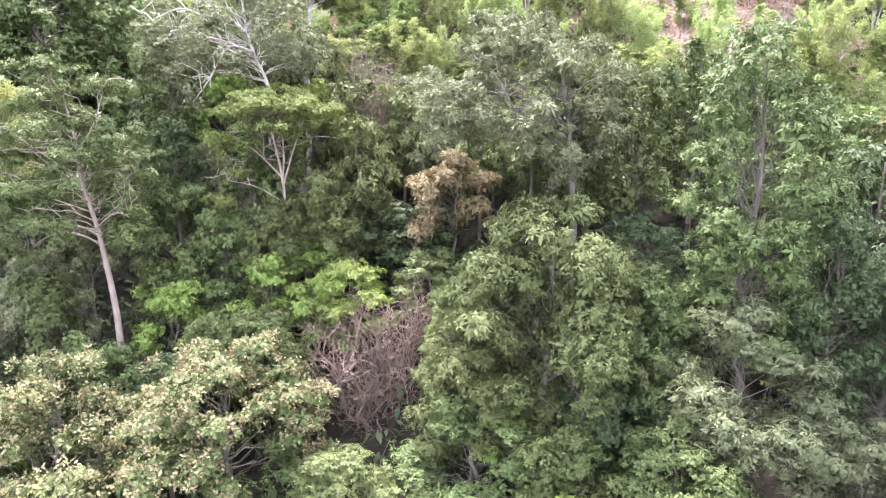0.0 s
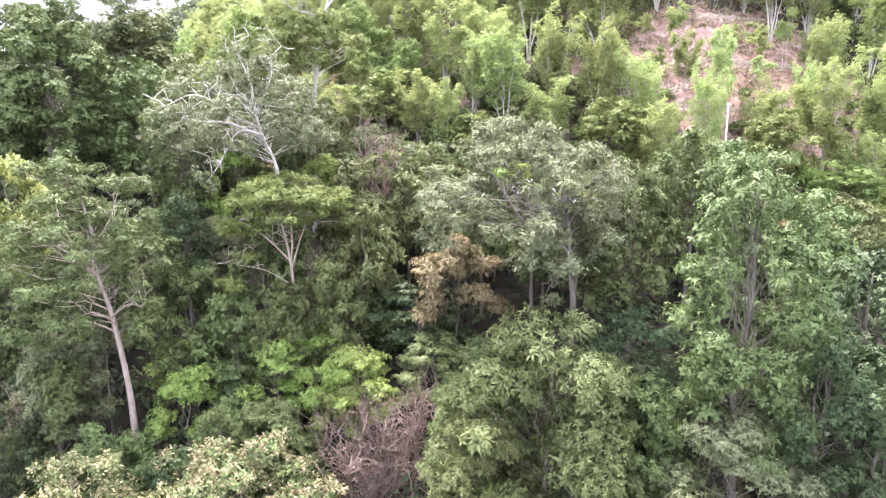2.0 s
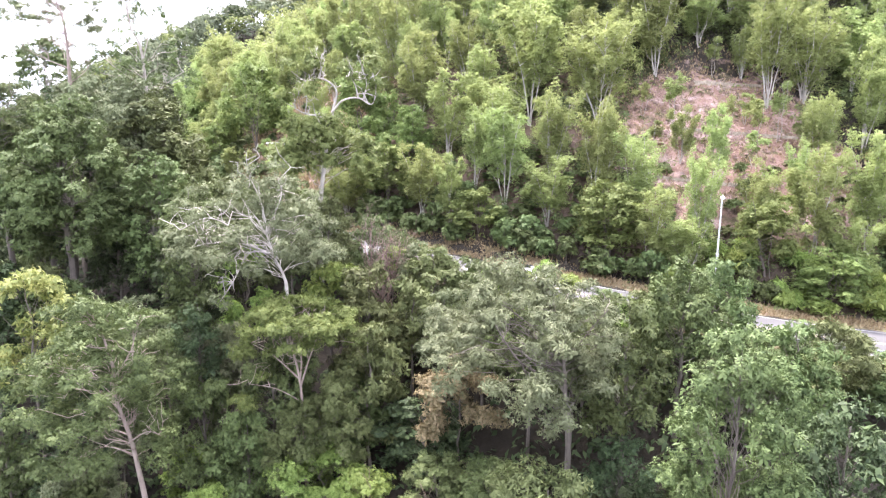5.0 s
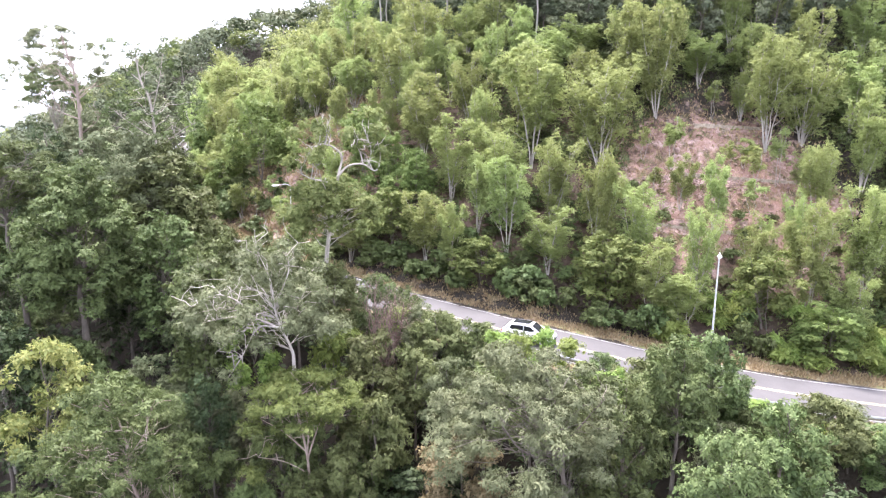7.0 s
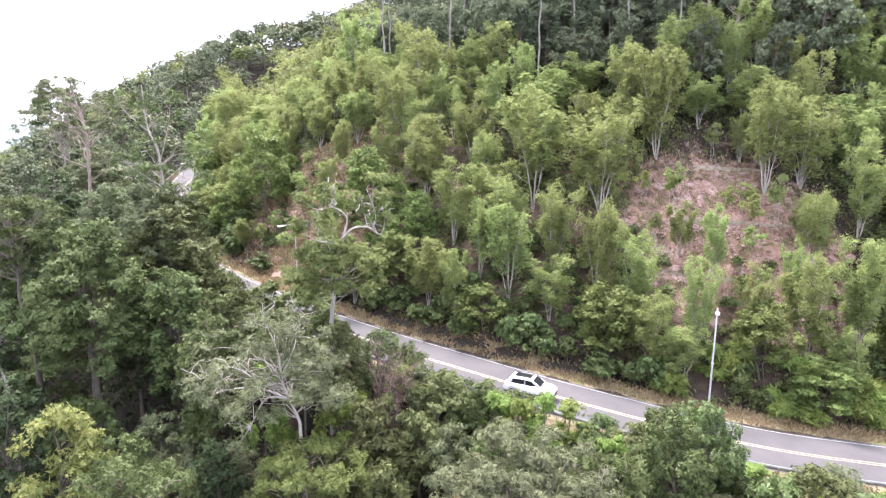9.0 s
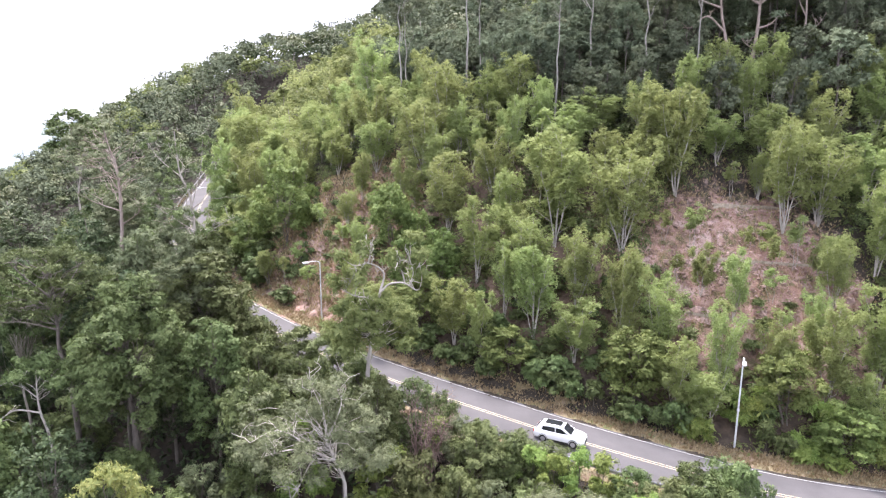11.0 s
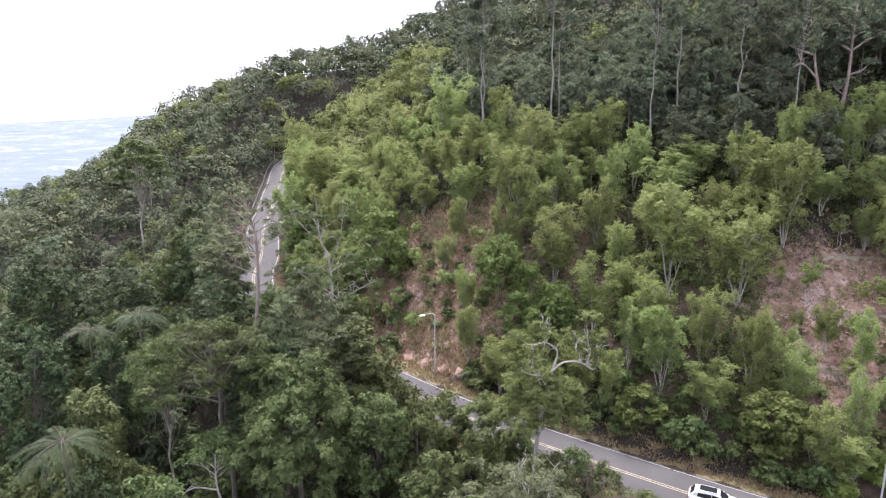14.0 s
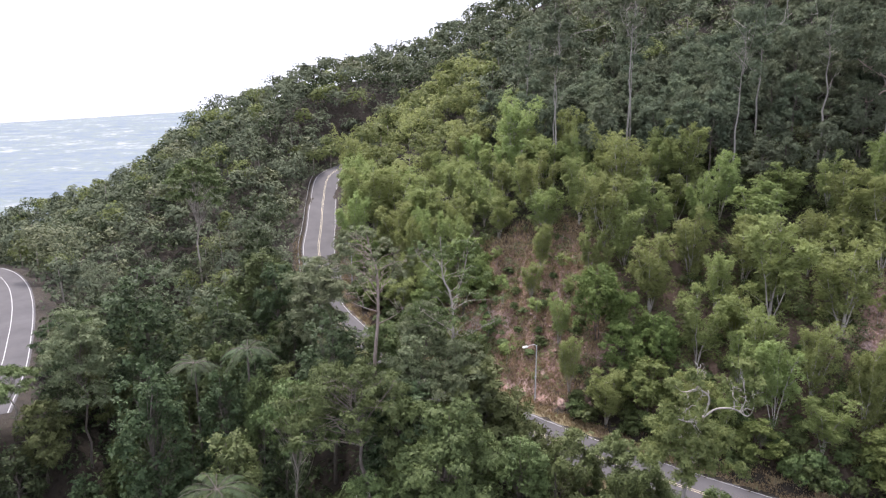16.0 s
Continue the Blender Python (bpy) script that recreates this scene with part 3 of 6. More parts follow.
def verge_material():
    m, nt, b = material("dry_verge_turf", 0.95)
    p = nt.nodes.new("ShaderNodeNewGeometry").outputs["Position"]
    n1, n2 = noise_tex(nt, 0.5, 6, 0.7, p), noise_tex(nt, 9.0, 8, 0.75, p)
    turf = ramp(nt, n2, [(0.3, (0.11, 0.085, 0.05)), (0.5, (0.2, 0.165, 0.095)), (0.7, (0.28, 0.24, 0.145))])
    earth = ramp(nt, n2, [(0.3, (0.13, 0.085, 0.06)), (0.7, (0.27, 0.19, 0.14))])
    green = ramp(nt, n2, [(0.3, (0.07, 0.08, 0.03)), (0.7, (0.2, 0.21, 0.08))])
    f1, f2 = ramp(nt, n1, [(0.54, (0, 0, 0)), (0.62, (1, 1, 1))]), ramp(nt, n1, [(0.38, (1, 1, 1)), (0.46, (0, 0, 0))])
    nt.links.new(mixed(nt, f2, mixed(nt, f1, turf, green), earth), b.inputs["Base Color"])
    bumped(nt, b, n2, 0.7, 0.08)
    return m


ASPHALT, WHITE, CREAM = asphalt(), paint("worn_white_paint", (0.4, 0.4, 0.39)), paint("worn_yellowish_paint", (0.46, 0.4, 0.27))
fine_road, fine_lower = smooth_line(ROAD_KEYS, 24), smooth_line(LOWER_KEYS, 24)
road = tagged(new("road", mesh_np("road", *strip(fine_road, -LANE - 0.35, LANE + 0.35, 0.0, 7), ASPHALT)), "grey asphalt hill road with two lanes", "road", kind="structure")
for a, col, lab in ((-LANE, WHITE, "white edge line"), (LANE, WHITE, "white edge line"), (-0.16, CREAM, "double centre line"), (0.16, CREAM, "double centre line")):
    child("road_line", mesh_np("road_line", *strip(fine_road, a - 0.045, a + 0.045, 0.012, 2), col), road, lab)
lower_road = tagged(new("lower_road", mesh_np("lower_road", *strip(fine_lower, -LANE - 0.4, LANE + 0.4, 0.0, 7), ASPHALT)), "grey asphalt bend lower on the hill", "road", kind="structure")
for a in (-LANE, LANE, 0.0):
    child("road_line", mesh_np("road_line", *strip(fine_lower, a - 0.07, a + 0.07, 0.012, 2), WHITE), lower_road)


def verge_strip(name, d0, d1, label):
    v, q = strip(fine_road[fine_road[:, 1] < 112], d0, d1, 0.0, 6)
    v[:, 2] = np.maximum(height(v[:, 0], v[:, 1]) + 0.05, 0.0)
    edge = np.abs(nearest(ROAD, v[:, 0], v[:, 1])[0]) < 3.95
    v[edge, 2] = nearest(ROAD, v[edge, 0], v[edge, 1])[1] - 0.02
    tagged(new(name, mesh_np(name, v, q, VERGE, True)), label, "verge", kind="structure")


VERGE = verge_material()
verge_strip("verge", 3.7, 6.3, "dry tawny turf verge under the slope")
verge_strip("verge_valley", -5.4, -3.7, "dry turf verge on the valley side")

# ---- trees: one of each kind, then the copies ----
def kinds(name, label, n_near, n_mid, count, leaf_l, leaf_w, seed, high=False, far_share=0.36, far_size=1.4, **k):
    """Leafier trees for the near wood, plainer ones with larger sprays for farther off, and long-trunked ones."""
    near = [template(tree(name, seed + i, count=count, leaf_l=leaf_l, leaf_w=leaf_w, **k), label) for i in range(n_near)]
    mid = [template(tree(name, seed + i + 5, count=int(count * far_share), leaf_l=leaf_l * far_size, leaf_w=leaf_w * far_size * 1.1, plain=True, **k), label) for i in range(n_mid)]
    tall = []
    if high:
        h = dict(k, top=k["top"] * 1.9, fork=k["top"] * 0.45, depth=k["depth"] * 1.55, clumps=int(k["clumps"] * 1.9))
        tall = [template(tree(name, seed + 9, count=int(count * 1.3), leaf_l=leaf_l * 1.1, leaf_w=leaf_w * 1.1, **h), label),
                template(tree(name, seed + 8, count=int(count * far_share * 1.4), leaf_l=leaf_l * far_size, leaf_w=leaf_w * far_size * 1.1, plain=True, **h), label)]
    return near or mid, mid or near, tall


KINDS = {
    "broad": kinds("broadleaf_tree", "leafy green broadleaf tree in the wood", 3, 3, 29000, 0.175, 0.064, 110, top=11, fork=1.6, rx=4.4, depth=10.2, clumps=40, size=1.2, leaf="mid", bark="grey", trunk_r=0.2, droop=0.4, flat=0.72, high=True, far_share=0.42, far_size=1.45),
    "dark": kinds("dark_broadleaf_tree", "dense dark green forest tree", 2, 3, 28000, 0.175, 0.076, 210, top=13, fork=2, rx=5.2, depth=12.2, clumps=46, size=1.35, leaf="dark", bark="grey", trunk_r=0.26, droop=0.3, flat=0.75, high=True, far_share=0.42, far_size=1.5),
    "grey": kinds("grey_green_tree", "grey-green tree with layered crown and pale limbs", 2, 3, 28000, 0.19, 0.054, 310, top=12, fork=2, rx=4.6, depth=10, clumps=34, size=1.2, leaf="grey", bark="grey", trunk_r=0.16, droop=0.7, flat=0.7, high=True, far_share=0.42, far_size=1.45),
    "lime": kinds("lime_green_tree", "small lime-green leafy tree", 2, 2, 14000, 0.165, 0.08, 410, top=8, fork=1.5, rx=3.2, depth=7.2, clumps=14, size=1.05, leaf="lime", bark="grey", trunk_r=0.12, droop=0.25, flat=0.6),
    "olive": kinds("olive_green_tree", "olive-green leafy tree in the wood", 2, 3, 28000, 0.18, 0.054, 510, top=10, fork=2.2, rx=3.8, depth=9.2, clumps=34, size=1.05, leaf="olive", bark="grey", trunk_r=0.17, droop=0.45, flat=0.72, high=True, far_share=0.42, far_size=1.45),
    "umbrella": kinds("umbrella_crowned_tree", "light green tree with flat tiered crown", 1, 2, 16000, 0.18, 0.06, 560, top=11, fork=5, rx=4.4, depth=5.0, clumps=34, size=0.95, leaf="mid", bark="pale", trunk_r=0.18, shape="umbrella", droop=0.3, flat=0.45, high=True, far_share=0.45, far_size=1.4),
    "slope": ([], [template(broom_tree("slender_hillside_tree", 610 + i, 10, 2.7, 4 + i % 4, 15000, "slope", 0.2, 0.06, "white", 0.07, 0.24 + 0.05 * (i % 3)), "slender yellow-green tree with upright pale stems on the slope") for i in range(7)], []),
    "bushy": kinds("bushy_hillside_tree", "full bright green tree on the slope", 0, 4, 14000, 0.2, 0.075, 660, top=8, fork=0.6, rx=3.3, depth=7.9, clumps=50, size=0.85, leaf="bright", bark="grey", trunk_r=0.08, droop=0.05, flat=0.85, twigs=0, up=0.5, stems=3, far_share=1.0, far_size=1.0),
    "buff": kinds("buff_leaved_tree", "small tree with buff-orange young leaves", 1, 0, 10000, 0.22, 0.08, 760, top=8, fork=2.5, rx=3.2, depth=5, clumps=16, size=1.0, leaf="orange", bark="grey", trunk_r=0.12, shape="umbrella", droop=0.4, flat=0.5),
    "yellow": kinds("yellowish_tree", "tree with yellowing leaves among the green", 1, 1, 22000, 0.16, 0.06, 780, top=10, fork=2.5, rx=3.6, depth=8.6, clumps=36, size=1.0, leaf="yellow", bark="grey", trunk_r=0.14, droop=0.3),
    "sapling": kinds("sapling", "thin sapling with sparse pale leaves", 0, 4, 1500, 0.22, 0.075, 710, top=6, fork=1.6, rx=1.5, depth=4.4, clumps=14, size=0.5, leaf="slope", bark="white", trunk_r=0.05, shape="ovoid", droop=-0.1, flat=1.1, stems=2, shell=0.2, sag=0.0, twigs=1, far_share=1.0, far_size=1.0),
    "hill": kinds("hill_forest_tree", "dull green tree of the hill forest", 0, 5, 9500, 0.27, 0.11, 810, top=13, fork=4, rx=4.6, depth=10.5, clumps=34, size=1.25, leaf="far", bark="grey", trunk_r=0.18, droop=0.2, twigs=0, far_share=1.0, far_size=1.0),
    "tall": kinds("tall_forest_tree", "tall forest tree with bare pale trunk", 0, 5, 8000, 0.26, 0.1, 910, top=24, fork=13, rx=4.6, depth=12.5, clumps=20, size=1.35, leaf="far", bark="bole", trunk_r=0.18, shape="dome", droop=0.2, twigs=1, bare=2, wig=0.012, far_share=1.0, far_size=1.0),
    "shrub": kinds("shrub", "low green shrub on the slope", 0, 4, 1500, 0.2, 0.085, 1010, top=2.2, fork=0.3, rx=1.4, depth=2.1, clumps=9, size=0.6, leaf="mid", bark="grey", trunk_r=0.035, droop=0.15, stems=3, twigs=0, far_share=1.0, far_size=1.0),
    "scrub": kinds("dry_scrub", "low dull scrub on the bare face", 0, 2, 1100, 0.24, 0.08, 1060, top=1.6, fork=0.3, rx=1.2, depth=1.5, clumps=6, size=0.55, leaf="olive", bark="twig", trunk_r=0.03, droop=0.2, stems=4, twigs=0),
    "fern": kinds("broad_leaved_undergrowth", "lush long-leaved plants at the slope's foot", 0, 3, 1300, 0.38, 0.075, 1110, top=2.0, fork=0.3, rx=1.4, depth=1.9, clumps=7, size=0.65, leaf="lime", bark="grey", trunk_r=0.03, droop=0.4, stems=3, twigs=0, far_share=1.0, far_size=1.0),
}
for k in ("shrub", "fern", "scrub"):
    for o in KINDS[k][0]:
        o["category"] = "shrub"
stood = np.zeros((0, 3))
counter = {}


def put(kind, x, y, top, reach, label="", z=None, turn=None, full=False):
    global stood
    k = counter[kind] = counter.get(kind, -1) + 1
    z = ground_z(x, y) if z is None else z
    near, mid, high = KINDS[kind]
    near = near or mid
    close = math.hypot(x + 5, y) < 37
    src = near if close else mid
    src = src[k % len(src)]
    if high and not full and (top - z) / src["top"] > 1.35:
        src = high[0 if close else 1]
    stood = np.vstack([stood, (x, y, reach)])
    return plant(src, x, y, z, top, reach, turn, label)


def hero(name, x, y, spine, limbs, trunk_r, bark, crown, clumps, size, count, leaf, leaf_l, leaf_w, label, seed,
         shape="dome", flat=0.65, droop=0.4, twigs=8, tufts=2, front=-99, inner=1.9):
    """A tree with its own trunk and limbs, given in the world. crown: centre and radii."""
    global stood
    rg = np.random.default_rng(seed)
    base = np.array([x, y, ground_z(x, y)])
    root = tagged(new(name), label, "tree")
    root.location = base
    trunk = Wood()
    line = np.array([(x, y, base[2] - 1), *spine], float) - base
    fine = smooth_line(line, 4)
    trunk.limb(fine, trunk_r, trunk_r * 0.22, 9)
    centres = []
    c0, rr = np.array(crown[:3]) - base, np.array((crown[3], crown[3], crown[4]))
    while len(centres) < clumps:
        d = rg.normal(size=3)
        d /= np.linalg.norm(d)
        if shape == "umbrella":
            r, a = np.sqrt(rg.random()), rg.uniform(0, 6.28)
            c = c0 + rr * (0.9 * r * math.cos(a), 0.9 * r * math.sin(a), 0.9 - 1.3 * r * r * rg.uniform(0.5, 1.2))
        else:
            if d[2] < -0.6:
                continue
            c = c0 + rr * d * rg.uniform(0.45, 1.0)
        if c[1] + y > front + 0.8 * rg.random() or rg.random() < (0.85 if c[2] < c0[2] - 0.3 * rr[2] else 0.5):
            centres.append(c)
    centres = np.array(centres)
    ends = []
    for pts, r0, r1 in limbs:
        w = Wood()
        p = smooth_line(np.array(pts, float) - base, 4)
        w.limb(p, r0 * 0.62, r1 * 0.6, 7)
        for _ in range(twigs):
            k = rg.integers(len(p) // 3, len(p))
            e = p[k] + rg.normal(0, 0.75, 3) + (0, 0, 0.5)
            q = bend(rg, p[k], e, 0.1, 0.14, 5)
            w.limb(q, r1 * 0.9, 0.015, 4)
            w.limb(bend(rg, q[2], q[2] + rg.normal(0, 0.5, 3) + (0, 0, 0.35), 0.1, 0.14, 4), r1 * 0.6, 0.012, 4)
        child("limb", w.mesh("limb", BARK[bark]), root)
        ends.append(p[-1])
    hidden = Wood()
    for c in centres[::2]:
        k = int(np.clip(np.interp(c[2] * 0.95, fine[:, 2], np.arange(len(fine))), len(fine) // 3, len(fine) - 1))
        hidden.limb(bend(rg, fine[k], c, 0.08, 0.09, 6), trunk_r * 0.15, 0.015, 4)
    child("trunk", trunk.mesh("trunk", BARK[bark]), root)
    tagged(child("boughwork", hidden.mesh("boughwork", BARK[bark]), root), kind="stuff")
    if tufts:
        centres = np.vstack([centres] + [np.array(ends) + rg.normal(0, 0.5, (len(ends), 3)) for _ in range(tufts)])
    v, q = foliage(rg, centres, size * rg.uniform(0.7, 1.25, len(centres)), count, flat, 0.45, leaf_l, leaf_w, droop, inner=inner)
    child("crown", mesh_np("crown", v, q, LEAF[leaf]), root)
    stood = np.vstack([stood, (x, y, crown[3])])
    return root


def dead_bush(x, y, z, tall, wide, seed, label, twigs=150):
    """A leafless bush: stems that fork into a haze of fine twigs."""
    global stood
    rg = np.random.default_rng(seed)
    root = tagged(new("leafless_bush"), label, "bush")
    root.location = (x, y, z)
    stems, fine = Wood(), Wood()
    for _ in range(13):
        a, r = rg.uniform(0, 6.28), wide * rg.uniform(0.2, 0.85)
        e = np.array([r * math.cos(a), r * math.sin(a), tall * rg.uniform(0.6, 0.95)])
        p = bend(rg, (rg.normal(0, 0.2), rg.normal(0, 0.2), -0.5), e, 0.12, 0.05, 9)
        stems.limb(p, 0.085, 0.03, 5)
        for _ in range(twigs // 8):
            k = rg.integers(2, 9)
            g = p[k] + rg.normal(0, 0.27, 3) * wide + (0, 0, 0.12 * tall)
            q = bend(rg, p[k], g, 0.08, 0.1, 6)
            fine.limb(q, 0.026, 0.01, 3)
            for j in (2, 3, 4, 5):
                fine.limb(bend(rg, q[j], q[j] + rg.normal(0, 0.14, 3) * wide + (0, 0, 0.05 * tall), 0.06, 0.1, 4), 0.014, 0.006, 3)
    child("stem", stems.mesh("stem", BARK["twig"]), root)
    tagged(child("twig", fine.mesh("twig", BARK["twig"]), root), kind="stuff")
    stood = np.vstack([stood, (x, y, wide * 0.8)])
    return root


# trees with a shape of their own
hero("pale_limbed_tree", -10.8, 40.6, [(-10.7, 40.5, 20.7), (-10.8, 40.5, 22.7), (-11.4, 40.5, 24.1), (-11.8, 40.5, 25.6)],
     [([(-11.4, 40.2, 24.3), (-13.4, 40.2, 25.1), (-15.1, 39.6, 25.2), (-16.2, 39.2, 25.0)], 0.15, 0.05),
      ([(-13.2, 40.2, 25.0), (-14.1, 39.9, 26.3), (-15.4, 39.6, 26.8), (-16.9, 39.2, 26.1)], 0.1, 0.04),
      ([(-11.4, 40.5, 24.1), (-11.8, 40.5, 25.5), (-12.2, 41.0, 27.5), (-13.0, 41.3, 29.3)], 0.17, 0.04),
      ([(-11.3, 40.0, 24.4), (-12.7, 39.5, 24.6), (-13.7, 39.0, 22.8), (-14.6, 38.5, 21.4)], 0.11, 0.04),
      ([(-11.8, 40.5, 25.8), (-10.9, 41.0, 28.1), (-11.2, 41.3, 29.2)], 0.1, 0.03)],
     0.18, "white", (-12.8, 42.0, 25.2, 5.6, 4.6), 110, 1.0, 44000, "grey", 0.16, 0.05, "spreading grey-green tree with bare whitish limbs", 301, droop=0.3, twigs=7, front=40.9)
hero("tall_leaning_tree", -17.5, 33.5, [(-17.6, 33.5, 8.4), (-17.7, 33.5, 10.6), (-18.0, 33.5, 13.2), (-18.3, 33.5, 15.1), (-18.8, 33.5, 17.1), (-18.9, 33.5, 19.3), (-19.3, 33.5, 21.3)],
     [([(-18.1, 33.5, 13.9), (-19.5, 33.1, 14.6), (-20.6, 32.6, 14.3), (-21.6, 32.4, 13.4)], 0.08, 0.03),
      ([(-18.2, 33.4, 14.8), (-17.0, 33.0, 15.6), (-16.2, 32.9, 15.4)], 0.07, 0.03),
      ([(-18.8, 33.5, 17.0), (-20.3, 33.0, 18.6), (-22.2, 32.7, 19.6)], 0.1, 0.03),
      ([(-18.9, 33.5, 18.5), (-17.7, 33.2, 20.2), (-17.2, 33.3, 21.6)], 0.09, 0.03)],
     0.23, "pink", (-20.0, 33.6, 17.2, 4.9, 6.4), 140, 1.0, 62000, "mid", 0.16, 0.048, "tall leaning tree with pinkish trunk and tiered crown", 302, flat=0.55, droop=0.3, twigs=6, front=31.6)
hero("layered_grey_green_tree", 6.6, 32.2, [(6.6, 32.2, 12.5), (6.6, 32.2, 15.7), (6.3, 32.2, 18.6), (6.2, 32.2, 20.0), (5.8, 32.3, 22.5), (5.2, 32.4, 24.2)],
     [([(6.3, 32.2, 18.5), (5.7, 32.1, 19.2), (3.9, 31.7, 20.3), (3.0, 31.5, 21.5), (2.3, 31.4, 22.7)], 0.17, 0.05),
      ([(6.6, 32.1, 17.3), (5.9, 31.8, 17.8), (5.5, 31.6, 17.0)], 0.07, 0.03),
      ([(6.2, 32.2, 20.2), (7.6, 32.0, 22.3), (8.3, 31.8, 23.3)], 0.1, 0.03)],
     0.22, "grey", (4.0, 32.6, 20.9, 5.5, 4.9), 130, 1.0, 54000, "grey", 0.18, 0.05, "tall grey-green tree with layered drooping foliage", 303, flat=0.55, droop=0.6, twigs=5, front=31.0)
hero("crooked_white_limbed_tree", -10.5, 50.9, [(-10.4, 50.9, 25), (-9.9, 50.9, 29.6), (-9.3, 51.0, 33.0), (-9.2, 51.0, 33.6)],
     [([(-9.3, 51.0, 32.9), (-9.1, 51.0, 33.8), (-8.8, 51.0, 35.0), (-9.2, 50.9, 35.7), (-10.1, 50.8, 36.1), (-11.2, 50.7, 35.9), (-12.2, 50.5, 36.6)], 0.21, 0.05),
      ([(-10.1, 50.8, 36.1), (-9.9, 50.7, 36.9), (-10.2, 50.6, 37.8)], 0.14, 0.05),
      ([(-9.2, 50.9, 33.5), (-8.3, 50.6, 34.4), (-7.0, 50.1, 34.6), (-6.0, 49.8, 34.1), (-5.6, 49.7, 35.0), (-5.8, 49.8, 36.4)], 0.16, 0.05),
      ([(-7.0, 50.1, 34.6), (-7.2, 50.0, 35.5), (-7.6, 49.9, 36.4)], 0.12, 0.04),
      ([(-6.6, 49.9, 34.5), (-6.3, 49.8, 35.6), (-6.6, 49.8, 36.8)], 0.1, 0.04),
      ([(-9.4, 50.8, 32.6), (-10.1, 50.5, 33.2), (-11.2, 50.4, 33.4), (-12.6, 50.2, 34.2)], 0.17, 0.05),
      ([(-11.2, 50.4, 33.4), (-11.0, 50.3, 34.6), (-11.3, 50.2, 35.6)], 0.08, 0.03)],
     0.26, "white", (-9.9, 51.2, 30.5, 4.5, 3.3), 84, 0.95, 30000, "slope_mid", 0.22, 0.085, "roadside tree with a crooked white bare top", 304, droop=0.25, twigs=5, tufts=2)
hero("thin_crowned_tall_tree", -39.2, 67, [(-39.2, 67, 30.5), (-38.7, 67, 37.1), (-38.7, 67, 42.2), (-39.3, 67, 44.5), (-39.8, 67, 46.9)],
     [([(-38.6, 66.8, 37.9), (-40.7, 66.0, 38.9), (-42.3, 65.5, 39.9)], 0.12, 0.04), ([(-38.7, 67, 40.0), (-40.2, 67, 42.3), (-42.5, 67, 42.9)], 0.12, 0.04),
      ([(-38.8, 67, 42.4), (-36.8, 66.6, 43.5), (-35.4, 66.4, 43.6)], 0.09, 0.03), ([(-38.9, 67, 43), (-41.2, 66.8, 45.2), (-43.0, 66.6, 45.3)], 0.1, 0.03),
      ([(-38.6, 67, 36.5), (-36.8, 66.5, 37.6), (-36.0, 66.2, 38.4)], 0.09, 0.03)],
     0.27, "pink", (-40.6, 67.4, 41.6, 5.6, 6.2), 80, 0.75, 11000, "grey", 0.24, 0.085, "very tall tree with thin layered crown and pinkish trunk", 305, shape="umbrella", flat=0.4, droop=0.3, twigs=6, inner=1.2)
hero("sparse_tall_tree", -31.0, 66, [(-30.5, 66, 32.6), (-30.7, 66, 39.5), (-31.6, 66, 42.0), (-31.9, 66, 46.4)],
     [([(-30.6, 66, 33.2), (-29.9, 65.5, 35.0), (-27.4, 65.0, 36.8), (-25.7, 64.8, 37.7)], 0.12, 0.04), ([(-30.7, 66, 38.3), (-29.4, 66, 42.6), (-29.0, 66, 45.6)], 0.1, 0.03),
      ([(-30.6, 66, 36), (-32.8, 65.6, 37.6), (-34.2, 65.3, 38.9)], 0.1, 0.03), ([(-31.4, 66, 41.6), (-33.6, 65.8, 43.6), (-34.6, 65.6, 45.4)], 0.09, 0.03)],
     0.22, "pale", (-30.6, 66.4, 39.2, 5.2, 7.2), 60, 0.75, 8500, "mid", 0.24, 0.085, "tall open tree with crooked pale limbs", 306, droop=0.25, twigs=6, inner=1.2)
hero("twin_forest_giant", 37.4, 96, [(37.5, 96, 54.2), (36.7, 96, 56.9), (35.8, 96, 60.1), (35.0, 96, 63.6), (34.7, 96, 67.5), (34.6, 96, 71)],
     [([(35.7, 96, 60.2), (33.0, 95.6, 62.2), (30.7, 95.4, 60.6), (28.4, 95.3, 60.8)], 0.27, 0.07), ([(35.0, 96, 63.4), (32.0, 95.6, 64.3), (29.4, 95.4, 65.6), (27.0, 95.2, 67.3)], 0.27, 0.07),
      ([(34.8, 96, 65), (36.2, 95.6, 67), (36.6, 95.4, 69.5)], 0.28, 0.08), ([(31.8, 95.5, 64.4), (30.6, 95.2, 66.6), (30.9, 95, 68.4)], 0.2, 0.06)],
     0.36, "pink", (33.0, 97.2, 67.4, 7.0, 5.0), 60, 1.1, 12000, "far", 0.3, 0.12, "forest giant with crooked pinkish limbs above the slope", 308, droop=0.2, twigs=7, front=96.2)
